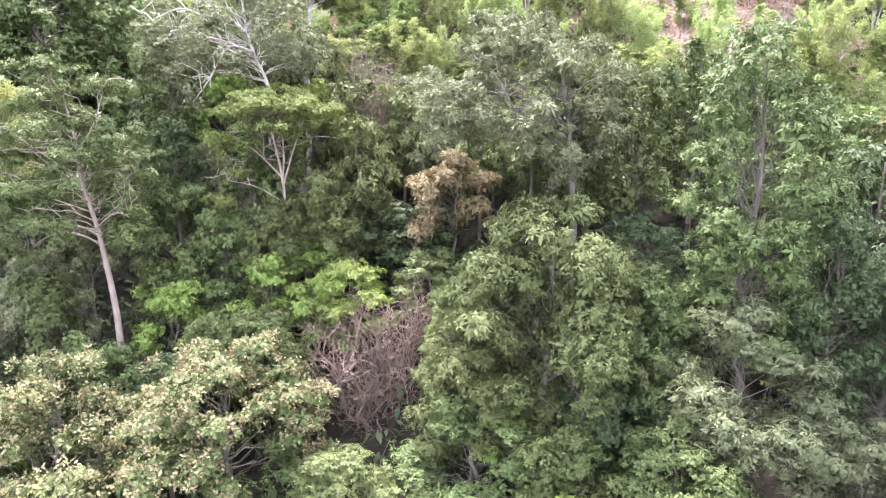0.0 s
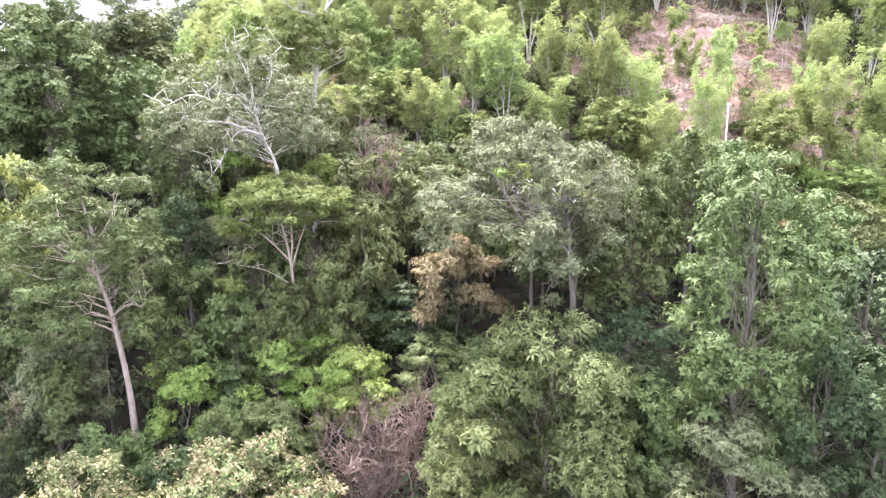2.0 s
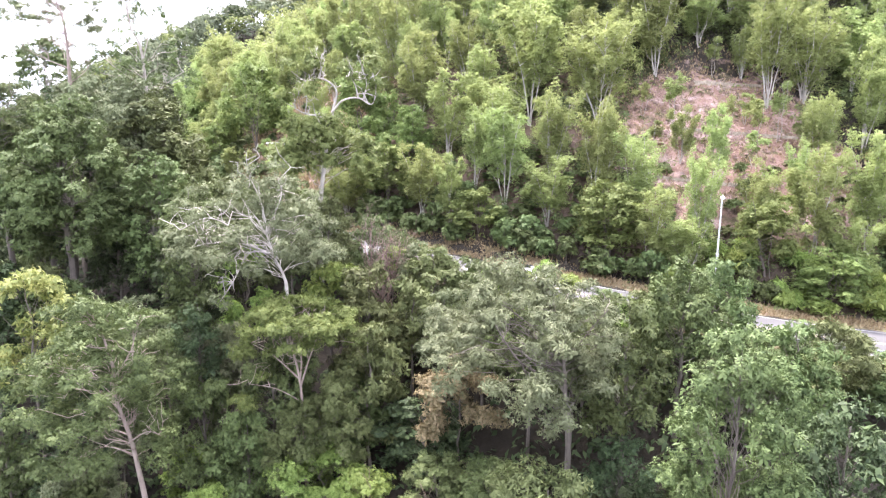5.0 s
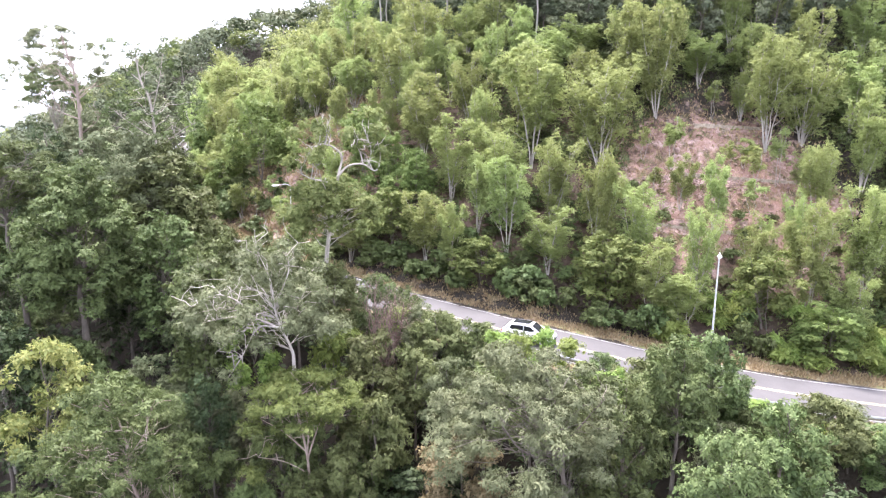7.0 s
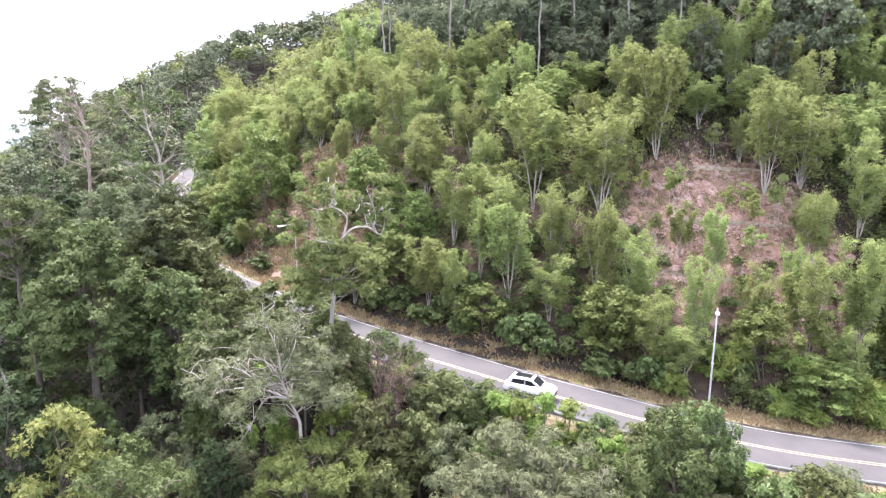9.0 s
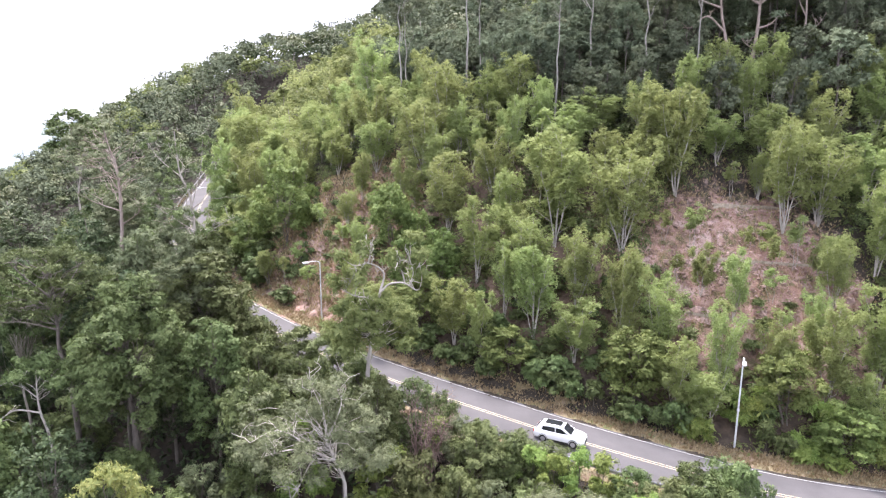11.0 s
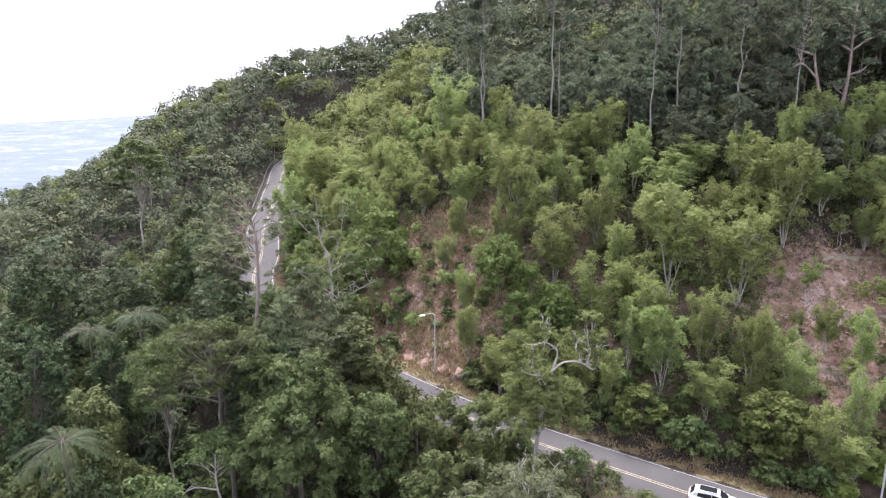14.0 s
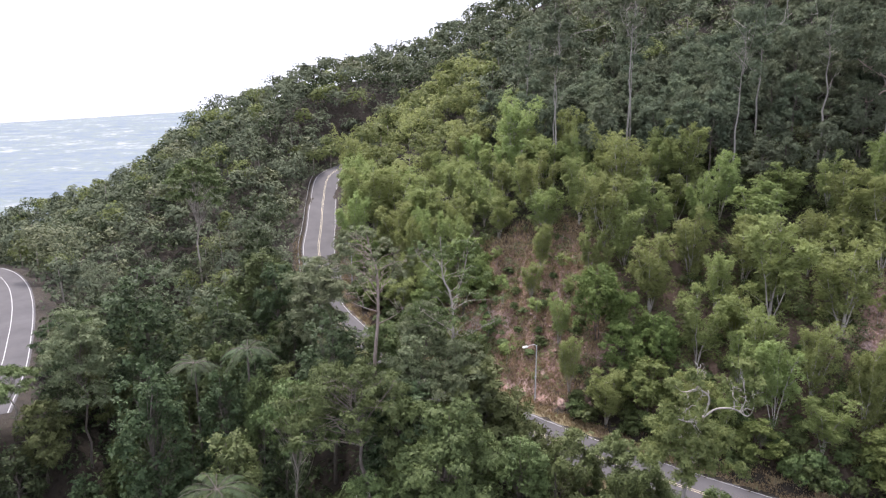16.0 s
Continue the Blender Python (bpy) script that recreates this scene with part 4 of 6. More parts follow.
hero("twin_forest_giant", 40.5, 97, [(40.5, 97, 54.8), (40.7, 97, 57.8), (40.9, 97, 60.6), (40.9, 97, 64.1), (40.8, 97, 67.4), (41.0, 97, 71)],
     [([(40.8, 97, 60.7), (42.5, 96.6, 61.3), (43.7, 96.4, 62.7)], 0.3, 0.08), ([(40.7, 97, 57.8), (39.1, 96.6, 58.7), (38.5, 96.5, 59.4)], 0.2, 0.08),
      ([(40.9, 97, 64), (38.8, 96.6, 65.2), (37.8, 96.4, 67.4)], 0.3, 0.08), ([(40.9, 97, 64.1), (42.8, 96.6, 65.6), (44.6, 96.4, 66.2)], 0.3, 0.08)],
     0.42, "pink", (41.6, 98.4, 67.6, 6.0, 4.8), 55, 1.1, 11000, "far", 0.3, 0.12, "forest giant with a stout pinkish trunk above the slope", 309, droop=0.2, twigs=6, front=97.4)
hero("bare_limbed_forest_tree", 48.2, 97, [(48.2, 97, 56.6), (47.8, 97, 59.4), (47.7, 97, 62.6), (47.4, 97, 66.1), (47.4, 97, 69)],
     [([(47.8, 97, 60.0), (49.5, 96.7, 61.4), (50.5, 96.6, 63.3)], 0.24, 0.07), ([(47.6, 97, 62.6), (46.4, 96.7, 64.4), (46.0, 96.6, 66)], 0.2, 0.06)],
     0.28, "pink", (47.8, 98, 68.0, 4.6, 4.2), 36, 1.0, 8000, "far", 0.3, 0.12, "tall forest tree with a dark pinkish trunk", 310, droop=0.2, twigs=5, front=97.2)
hero("flat_crowned_spreading_tree", -38.4, 54.9, [(-38.5, 54.9, 16), (-38.6, 54.9, 21.4), (-38.9, 54.9, 24.9), (-39.4, 54.9, 26.9), (-39.3, 54.9, 29.1), (-39.6, 54.9, 31.9), (-39.8, 55, 34)],
     [([(-39.5, 54.7, 31.8), (-41.5, 54.4, 33.8), (-42.9, 54.3, 35.5)], 0.16, 0.05), ([(-39.5, 54.7, 32.0), (-39.0, 54.4, 34.4), (-39.4, 54.2, 35.5)], 0.14, 0.04),
      ([(-39.2, 54.8, 30.6), (-38.2, 54.5, 32.2), (-37.2, 54.4, 33.6), (-36.2, 54.2, 35.0)], 0.15, 0.04), ([(-39.2, 54.8, 28.7), (-42.5, 54.2, 29.6), (-45.6, 54, 29.4)], 0.14, 0.04)],
     0.34, "grey", (-41.2, 55.6, 32.0, 6.2, 4.6), 120, 1.05, 44000, "mid", 0.18, 0.06, "broad flat-crowned green tree with crooked limbs", 311, flat=0.5, droop=0.3, twigs=4, tufts=1, front=54.0)
hero("white_forked_tree", -37.3, 49.1, [(-37.3, 49.1, 16), (-37.4, 49.1, 21), (-37.9, 49.1, 23.1), (-38.0, 49.1, 24.8), (-37.9, 49.1, 26.6)],
     [([(-37.8, 49, 23.3), (-39.8, 48.8, 23.6), (-41.1, 48.7, 22.8), (-42.3, 48.6, 22.0)], 0.15, 0.05), ([(-38.0, 49.1, 24.6), (-39.0, 48.9, 25.6), (-39.9, 48.8, 25.9)], 0.09, 0.03)],
     0.2, "white", (-38.0, 49.8, 26.0, 2.9, 1.9), 26, 0.85, 11000, "mid", 0.19, 0.07, "small tree with a forked whitish trunk", 312, droop=0.3, twigs=4, front=49.4)
for x, y, top, reach, sd in ((-9.7, 27.0, 10.9, 5.4, 321), (-16.4, 25.4, 10.8, 5.0, 322)):
    z = ground_z(x, y)
    t_ = tree("flowering_tree", sd, top - z, 2.5, reach, top - z - 0.8, 60, 1.15, 32000, "mid", 0.18, 0.075, "grey", 0.17, droop=0.35, flat=0.7, bare=0)
    blossom(t_, sd, 15000, 0.175)
    t_.location = (x, y, z)
    tagged(t_, "spreading tree covered in cream blossom", "tree")
    stood = np.vstack([stood, (x, y, reach)])
dead_bush(-3.8, 31.3, 2.6, 8.2, 4.1, 331, "leafless pinkish-brown bush in a dark gap", 230)
dead_bush(-5.3, 47.5, 17.0, 8.2, 2.9, 332, "bare grey twiggy bush among green trees", 90)
dead_bush(-4.9, 54.0, 18.6, 4.4, 2.3, 333, "bare reddish twigs beside the road", 60)
dead_bush(-23.6, 33, 3.5, 6.8, 2.4, 334, "bare dry branches among the foliage", 90)

# below the road
dense = tree("dense_round_tree", 341, 15, 3, 5.2, 14, 90, 1.3, 60000, "mid", 0.24, 0.09, "grey", 0.3, droop=0.25, flat=0.8, up=0.4)
dense.location = (-31.2, 51.4, 19.6)
w_ = Wood()
w_.limb([(0, 0, ground_z(-31.2, 51.4) - 20.6), (0.1, 0, -4), (0, 0, 0)], 0.42, 0.34, 9)
child("bole", w_.mesh("bole", BARK["grey"]), dense)
tagged(dense, "big dense dome-shaped tree with glossy dark leaves", "tree")
stood = np.vstack([stood, (-31.2, 51.4, 5.2)])
put("broad", -24.6, 53.6, 30.5, 3.6)
put("dark", -36, 59.5, 34, 5.5)
put("olive", -27.8, 61, 35, 5)
hero("fan_crowned_tree", -9.0, 37.0, [(-9.1, 37, 13), (-9.2, 37, 16.8), (-9.6, 37, 19.1), (-9.9, 37, 20.6)],
     [([(-9.2, 37, 16.6), (-8.6, 36.9, 18.4), (-7.9, 36.8, 20.2)], 0.12, 0.04), ([(-9.3, 37, 17.2), (-10.6, 36.8, 18.6), (-12.0, 36.6, 19.6)], 0.1, 0.03),
      ([(-9.2, 37, 16.9), (-9.0, 36.7, 18.8), (-9.1, 36.5, 20.4)], 0.1, 0.03), ([(-9.1, 37, 15.6), (-10.6, 36.7, 16.6), (-12.2, 36.5, 17.0)], 0.08, 0.03)],
     0.15, "pink", (-9.3, 37.5, 20.2, 3.9, 2.0), 52, 0.9, 22000, "bright", 0.17, 0.055, "olive-green tree with a flat fanned crown", 307, shape="umbrella", flat=0.45, droop=0.3, twigs=5)
put("olive", -5.2, 38.6, 20.5, 3.2)
put("umbrella", -84.8, 139, 49.5, 7.6)
put("broad", -9.2, 35.9, 16.3, 2.7, full=True)
put("olive", -10.4, 39.3, 21.8, 2.3, full=True)
put("broad", -21.4, 32.6, 12.8, 3.2, full=True)
put("broad", 12.8, 26.3, 24.3, 3.7)
put("dark", 19.5, 28.5, 19.5, 4)
put("dark", 18, 24.5, 15, 4)
put("olive", 4.6, 26.5, 17.3, 4.8, full=True)
put("broad", 2.0, 29.5, 14.0, 3.2, full=True)
put("broad", 8.3, 27.5, 14.5, 3.6, full=True)
put("grey", 11.9, 24.3, 13.6, 4.2)
put("dark", 16.2, 25.8, 17.0, 3.2)
put("dark", 9.8, 29.4, 14.5, 3.2)
put("grey", 15.5, 21.8, 9.5, 3.6)
put("broad", 1.6, 25.6, 9.0, 4.2)
put("lime", 2.1, 26.2, 9.6, 1.8)
put("lime", 4.8, 21.6, 6.6, 1.7)
put("broad", 8.6, 22.2, 9.2, 3.6)
put("broad", 5.6, 24.4, 8.6, 3.0)
put("dark", 7.0, 26.2, 11.0, 3.0)
put("olive", 0.9, 29.0, 13.4, 2.6)
put("lime", -7.8, 36, 13.6, 3.6)
put("lime", -9.6, 34.6, 13.2, 2.6)
put("lime", -6.0, 33.0, 12.6, 2.3)
put("lime", -14.4, 33.2, 11.8, 2.5)
put("broad", -11.2, 33.4, 10.4, 2.7)
put("lime", -4.6, 33.4, 13.0, 2.8)
put("broad", -15.8, 37.9, 17.4, 3.4)
put("lime", -16.6, 37.6, 12, 2.4)
put("broad", -12.6, 36.6, 15.5, 2.8)
put("broad", -11.3, 38.4, 19.0, 2.8)
put("olive", -7.0, 36.8, 17.6, 2.6)
put("broad", -6.3, 39.5, 16.5, 3)
put("dark", -1.5, 38.0, 15.8, 3.6)
put("broad", 2.4, 33.8, 13.6, 3.0, full=True)
put("olive", -0.6, 34.6, 13.4, 2.6, full=True)
put("buff", 0.7, 37.6, 18.9, 3.2)
put("olive", -5.6, 43, 23.2, 3.6)
put("olive", -1.3, 46.3, 24, 3)
put("broad", 1.8, 47.0, 23, 2.6)
put("lime", 3.4, 46.2, 22.4, 2.1)
put("broad", 5.2, 47.4, 22.0, 2.2)
put("broad", 10.3, 34.8, 23.6, 3.6)
put("broad", 14.5, 37.6, 25, 3.2)
put("dark", 9.5, 31.5, 16, 3.4)
put("broad", 20, 35, 22, 3.6)
put("olive", 24, 38, 21, 3.2)
put("broad", 29, 37, 19.6, 3.6)
put("broad", -19.2, 46.6, 28.8, 3.2)
put("yellow", -28.4, 41.0, 23.4, 4.0)
put("broad", -24.4, 42.4, 20.6, 3.4)
put("grey", -22.0, 34.0, 13.5, 3.0)
put("umbrella", -46.5, 60, 33, 4.6)
put("dark", -64.5, 67, 33, 5.5)
put("grey", -78.6, 78.4, 35, 5)
put("dark", -62.3, 84.2, 35.5, 6)
put("dark", -74, 87, 38.5, 7.5)
put("grey", -47.5, 84, 33.5, 4.6)
put("broad", -41.5, 45, 27.5, 4.6)
put("olive", -52, 55, 30, 4.6)
put("olive", -14.2, 57.8, 28.2, 3.4)
put("olive", -18.4, 59.8, 27.6, 3.6)
put("olive", -24.0, 60.3, 31.6, 4.2)
put("broad", -15.5, 52.5, 27.5, 3.8)
put("broad", -21.0, 55.0, 28.5, 3.8)
put("broad", -6.5, 53.0, 25.2, 2.8)
put("olive", -9.4, 48.6, 27.2, 2.5)
put("broad", -12.2, 48.2, 26.2, 2.5)
put("dark", -35.5, 73.5, 30.0, 4.0)
put("olive", -27.4, 65.4, 30.2, 3.6)
put("broad", -31.2, 69.4, 30.4, 3.6)
put("olive", -11.8, 55.6, 27.0, 2.8)
put("olive", -41.0, 80.5, 30.5, 4.0)
put("grey", -51.0, 92.0, 38.5, 4.8)
put("dark", -57.5, 97.0, 36.5, 5.0)
put("broad", -62.0, 106.0, 36.5, 4.6)
put("dark", -66.0, 118.0, 38.0, 5.0)
put("dark", -34.0, 44.0, 25.0, 4.2)
put("grey", -35.0, 62.5, 37.0, 4.4)
put("dark", -44.5, 70.0, 37.5, 5.0)
put("broad", -28.8, 64.8, 36.5, 3.4)
put("grey", -48.5, 86.0, 39.5, 5.0)
put("grey", -29.6, 61.5, 37.0, 4.2)
put("grey", -33.8, 69.5, 38.6, 4.0)
put("broad", -38.5, 72.5, 35.5, 4.0)
put("olive", -34.5, 56.5, 33.0, 4.0)
# above the road
put("bushy", -45.5, 118.0, 38.5, 4.2)
put("slope", -48.5, 126.0, 43.5, 4.2)
put("slope", -49.5, 135.0, 47.0, 4.4)
put("slope", -50.5, 144.0, 50.0, 4.6)
put("bushy", -52.0, 152.0, 50.0, 4.4)
put("slope", -53.5, 162.0, 54.0, 4.6)
put("bushy", -28.3, 95, 41, 5.6)
put("bushy", -11.1, 81.5, 40, 4.2)
put("bushy", -9.0, 76.5, 33.5, 3.2)
put("slope", -0.1, 74.7, 38.5, 3.6)
put("slope", 6, 67, 34.5, 3.4)
put("slope", 15, 64.8, 35, 2.6)
put("slope", 9.6, 77, 47, 5.4)
put("slope", -3.6, 82.8, 43.5, 4.2)
put("slope", -15, 101, 47.5, 3.6)
put("slope", -4, 99, 56.5, 4.8)
put("slope", 3.5, 94.6, 50, 4.4)
put("slope", 12, 88, 50, 5)
put("slope", 17, 92, 52, 4.4)
put("slope", 25, 80, 52, 4.2)
put("slope", 31, 83, 49, 3.6)
put("slope", 36.7, 75.7, 48, 4)
put("slope", 41.5, 77, 46, 4)
put("slope", 46, 72, 42, 3.6)
put("slope", -41, 127, 48.5, 6.5)
put("slope", -35, 122, 47, 6)
put("slope", -46, 134, 49, 6)
put("slope", -40, 116, 43, 5)
put("slope", -13.4, 113.6, 55, 4.5)
put("slope", -17.7, 122, 62, 5)
put("slope", -22, 106, 46, 3.8)
put("sapling", 25.3, 73.3, 39, 1.9)
put("slope", 16.3, 65.8, 34.5, 2.3)
put("slope", 29.5, 60, 29.5, 2.3)
put("slope", 34, 58.5, 31, 3)
put("slope", 40, 60, 32, 3.2)
put("slope", 38.5, 67, 36, 2.6)
put("sapling", 33, 70, 35.5, 1.5)
put("sapling", 36.5, 72, 38, 1.6)
put("broad", 5.8, 24.9, 14.2, 4.0, full=True)
put("olive", 1.2, 26.4, 12.6, 3.0, full=True)
put("broad", 17.3, 40.0, 24.4, 3.0)
put("broad", 17.9, 43.5, 22.9, 2.6)
put("olive", 13.6, 43.0, 21.6, 2.6)
# the tall trunks of the upper forest
put("tall", -0.8, 108, 82, 4.4)
put("tall", 12.2, 97, 74, 4.2)
put("tall", 25.0, 97, 76, 4.6)
put("tall", -12.0, 112, 76, 4.2)
put("tall", 18.5, 104, 79, 4.4)
put("dark", -58, 71, 29.8, 3.6)
put("broad", -60.2, 78, 30.5, 3.6)
put("broad", -53, 70.4, 29.6, 3.2)
put("dark", -55.5, 76.5, 31.0, 3.4)
put("broad", -53.5, 47.8, 26.0, 3.2)
put("dark", -48.5, 48.0, 26.0, 3.2)

# ---- road furniture, car, drains, palms, rocks ----
def plain(name, col, rough, metal=0.0, grain=8.0, amount=0.25):
    m, nt, b = material(name, rough)
    n = noise_tex(nt, grain, 6, 0.65, nt.nodes.new("ShaderNodeTexCoord").outputs["Object"])
    nt.links.new(ramp(nt, n, [(0.3, tuple(c * (1 - amount) for c in col)), (0.7, tuple(min(1, c * (1 + amount)) for c in col))]), b.inputs["Base Color"])
    b.inputs["Metallic"].default_value = metal
    return m


GALV = plain("galvanised_steel", (0.36, 0.365, 0.37), 0.5, 0.6)
POLE_GREY = plain("pale_galvanised_pole", (0.52, 0.53, 0.54), 0.5, 0.15)
LAMP_WHITE = plain("white_lamp_housing", (0.75, 0.75, 0.74), 0.4, 0.0, 4, 0.05)
CONCRETE = plain("stained_concrete", (0.24, 0.2, 0.15), 0.9, 0.0, 3, 0.45)
CAR_WHITE = plain("white_car_paint", (0.78, 0.79, 0.8), 0.18, 0.0, 2, 0.03)
CAR_WHITE.node_tree.nodes["Principled BSDF"].inputs["Coat Weight"].default_value = 0.7
CAR_GLASS = plain("dark_car_glass", (0.02, 0.022, 0.025), 0.06, 0.0, 1, 0.1)
BLACK = plain("black_trim", (0.02, 0.02, 0.021), 0.5, 0.0, 6, 0.2)
TYRE = plain("tyre_rubber", (0.018, 0.018, 0.018), 0.85, 0.0, 20, 0.3)
RIM = plain("alloy_rim", (0.5, 0.5, 0.52), 0.3, 0.9, 5, 0.1)
LENS = plain("clear_lens", (0.6, 0.62, 0.65), 0.08, 0.2, 3, 0.1)
TAIL = plain("red_tail_lens", (0.35, 0.015, 0.012), 0.15, 0.0, 3, 0.1)
ROCK = plain("pinkish_weathered_rock", (0.31, 0.215, 0.185), 0.92, 0.0, 1.6, 0.55)


def box(bm, lo, hi, bevel=0.0):
    r = bmesh.ops.create_cube(bm, size=1.0)
    c = [(a + b) / 2 for a, b in zip(lo, hi)]
    s = [b - a for a, b in zip(lo, hi)]
    for v in r["verts"]:
        v.co = Vector((v.co.x * s[0] + c[0], v.co.y * s[1] + c[1], v.co.z * s[2] + c[2]))
    if bevel:
        es = list({e for v in r["verts"] for e in v.link_edges})
        bmesh.ops.bevel(bm, geom=es, offset=bevel, segments=2, affect="EDGES")
    return bm


def rod(bm, pts, r, sides=8):
    """A round bar along points; r may be one radius or one a point."""
    w = Wood()
    rs = r if isinstance(r, tuple) else (r, r)
    w.limb(pts, rs[0], rs[1], sides)
    vs = [bm.verts.new(p) for p in np.vstack(w.v)]
    for q in np.vstack(w.f):
        bm.faces.new([vs[i] for i in q])
    n = len(pts)
    bm.faces.new(vs[:sides][::-1])
    bm.faces.new(vs[(n - 1) * sides:])
    return bm


def street_lamp(x, y, z, tall, turn, label):
    root = tagged(new("street_lamp"), label, "street lamp")
    root.matrix_basis = pose(x, y, z, 0, 0, turn)
    part("footing", box(bmesh.new(), (-0.3, -0.3, -0.6), (0.3, 0.3, 0.12), 0.03), CONCRETE, root, "concrete footing")
    part("base_plate", box(bmesh.new(), (-0.2, -0.2, 0.12), (0.2, 0.2, 0.15), 0.005), POLE_GREY, root)
    part("pole", rod(bmesh.new(), [(0, 0, 0.15), (0, 0, tall * 0.5), (0, 0, tall)], (0.1, 0.06), 10), POLE_GREY, root, "tapered galvanised pole")
    part("collar", rod(bmesh.new(), [(0, 0, tall * 0.42), (0, 0, tall * 0.42 + 0.25)], 0.12, 10), POLE_GREY, root)
    part("service_hatch", box(bmesh.new(), (-0.05, -0.11, 0.7), (0.05, -0.085, 1.1), 0.005), POLE_GREY, root)
    arm = [(0, 0, tall - 0.1), (0, -0.35, tall + 0.12), (0, -0.9, tall + 0.16), (0, -1.5, tall + 0.08)]
    part("arm", rod(bmesh.new(), smooth_line(arm, 4)[:, :3], (0.045, 0.035), 8), POLE_GREY, root)
    head = part("lamp_head", box(bmesh.new(), (-0.17, -2.2, tall - 0.02), (0.17, -1.4, tall + 0.16), 0.06), LAMP_WHITE, root, "white lamp housing")
    part("diffuser", box(bmesh.new(), (-0.12, -2.1, tall - 0.06), (0.12, -1.65, tall - 0.015), 0.015), LENS, head)
    return root


street_lamp(23.5, 54.6, ground_z(23.5, 54.6), 9.1, -22, "tall grey street lamp on the grass verge")
street_lamp(-19.6, 77.2, ground_z(-19.6, 77.2), 7.75, -62, "grey street lamp with a long arm on the bank")
street_lamp(-48.7, 119.2, ground_z(-48.7, 119.2), 8.9, -80, "street lamp beside the climbing road")


def guard_rail(name, d, pick, label):
    """A corrugated rail on posts along one side of the road."""
    line = fine_road[pick]
    t = np.gradient(line[:, :2], axis=0)
    t /= np.linalg.norm(t, axis=1)[:, None]
    p = np.concatenate([line[:, :2] + np.stack([t[:, 1], -t[:, 0]], 1) * d, line[:, 2:3]], 1)
    root = tagged(new(name), label, "guard rail")
    root.location = p[0]
    prof = [(0.0, 0.42), (0.05, 0.47), (0.05, 0.53), (0.0, 0.57), (0.0, 0.61), (0.05, 0.65), (0.05, 0.71), (0.0, 0.76), (-0.015, 0.76), (-0.015, 0.42)]
    n, m = len(prof), len(p)
    out = np.stack([t[:, 1], -t[:, 0]], 1)
    v = np.array([[(*(p[i, :2] + out[i] * a), p[i, 2] + h) for a, h in prof] for i in range(m)]).reshape(-1, 3) - p[0]
    i, j = np.meshgrid(np.arange(m - 1), np.arange(n), indexing="ij")
    i, j = i.ravel(), j.ravel()
    q = np.stack([i * n + j, i * n + (j + 1) % n, (i + 1) * n + (j + 1) % n, (i + 1) * n + j], 1)
    child("rail", mesh_np("rail", v, q, GALV), root)
    me = None
    walked = np.concatenate([[0], np.cumsum(np.linalg.norm(np.diff(p, axis=0), axis=1))])
    for s in np.arange(0, walked[-1], 4.0):
        c = np.array([np.interp(s, walked, p[:, k]) for k in range(3)]) - p[0]
        if me is None:
            ob = part("post", box(bmesh.new(), (-0.06, -0.06, -0.7), (0.06, 0.06, 0.74), 0.01), GALV, root)
            me = ob.data
        else:
            ob = child("post", me, root)
        k = int(np.searchsorted(walked, s).clip(0, m - 1))
        ob.location = c - np.array([*(out[k] * 0.09), 0])


guard_rail("guard_rail", -4.35, (fine_road[:, 0] < 48) & (fine_road[:, 0] > -18) & (fine_road[:, 1] < 70), "galvanised guard rail on the valley side")
guard_rail("guard_rail", -4.5, (fine_road[:, 0] < -40) & (fine_road[:, 1] > 108) & (fine_road[:, 1] < 190), "weathered guard rail beside the climbing road")


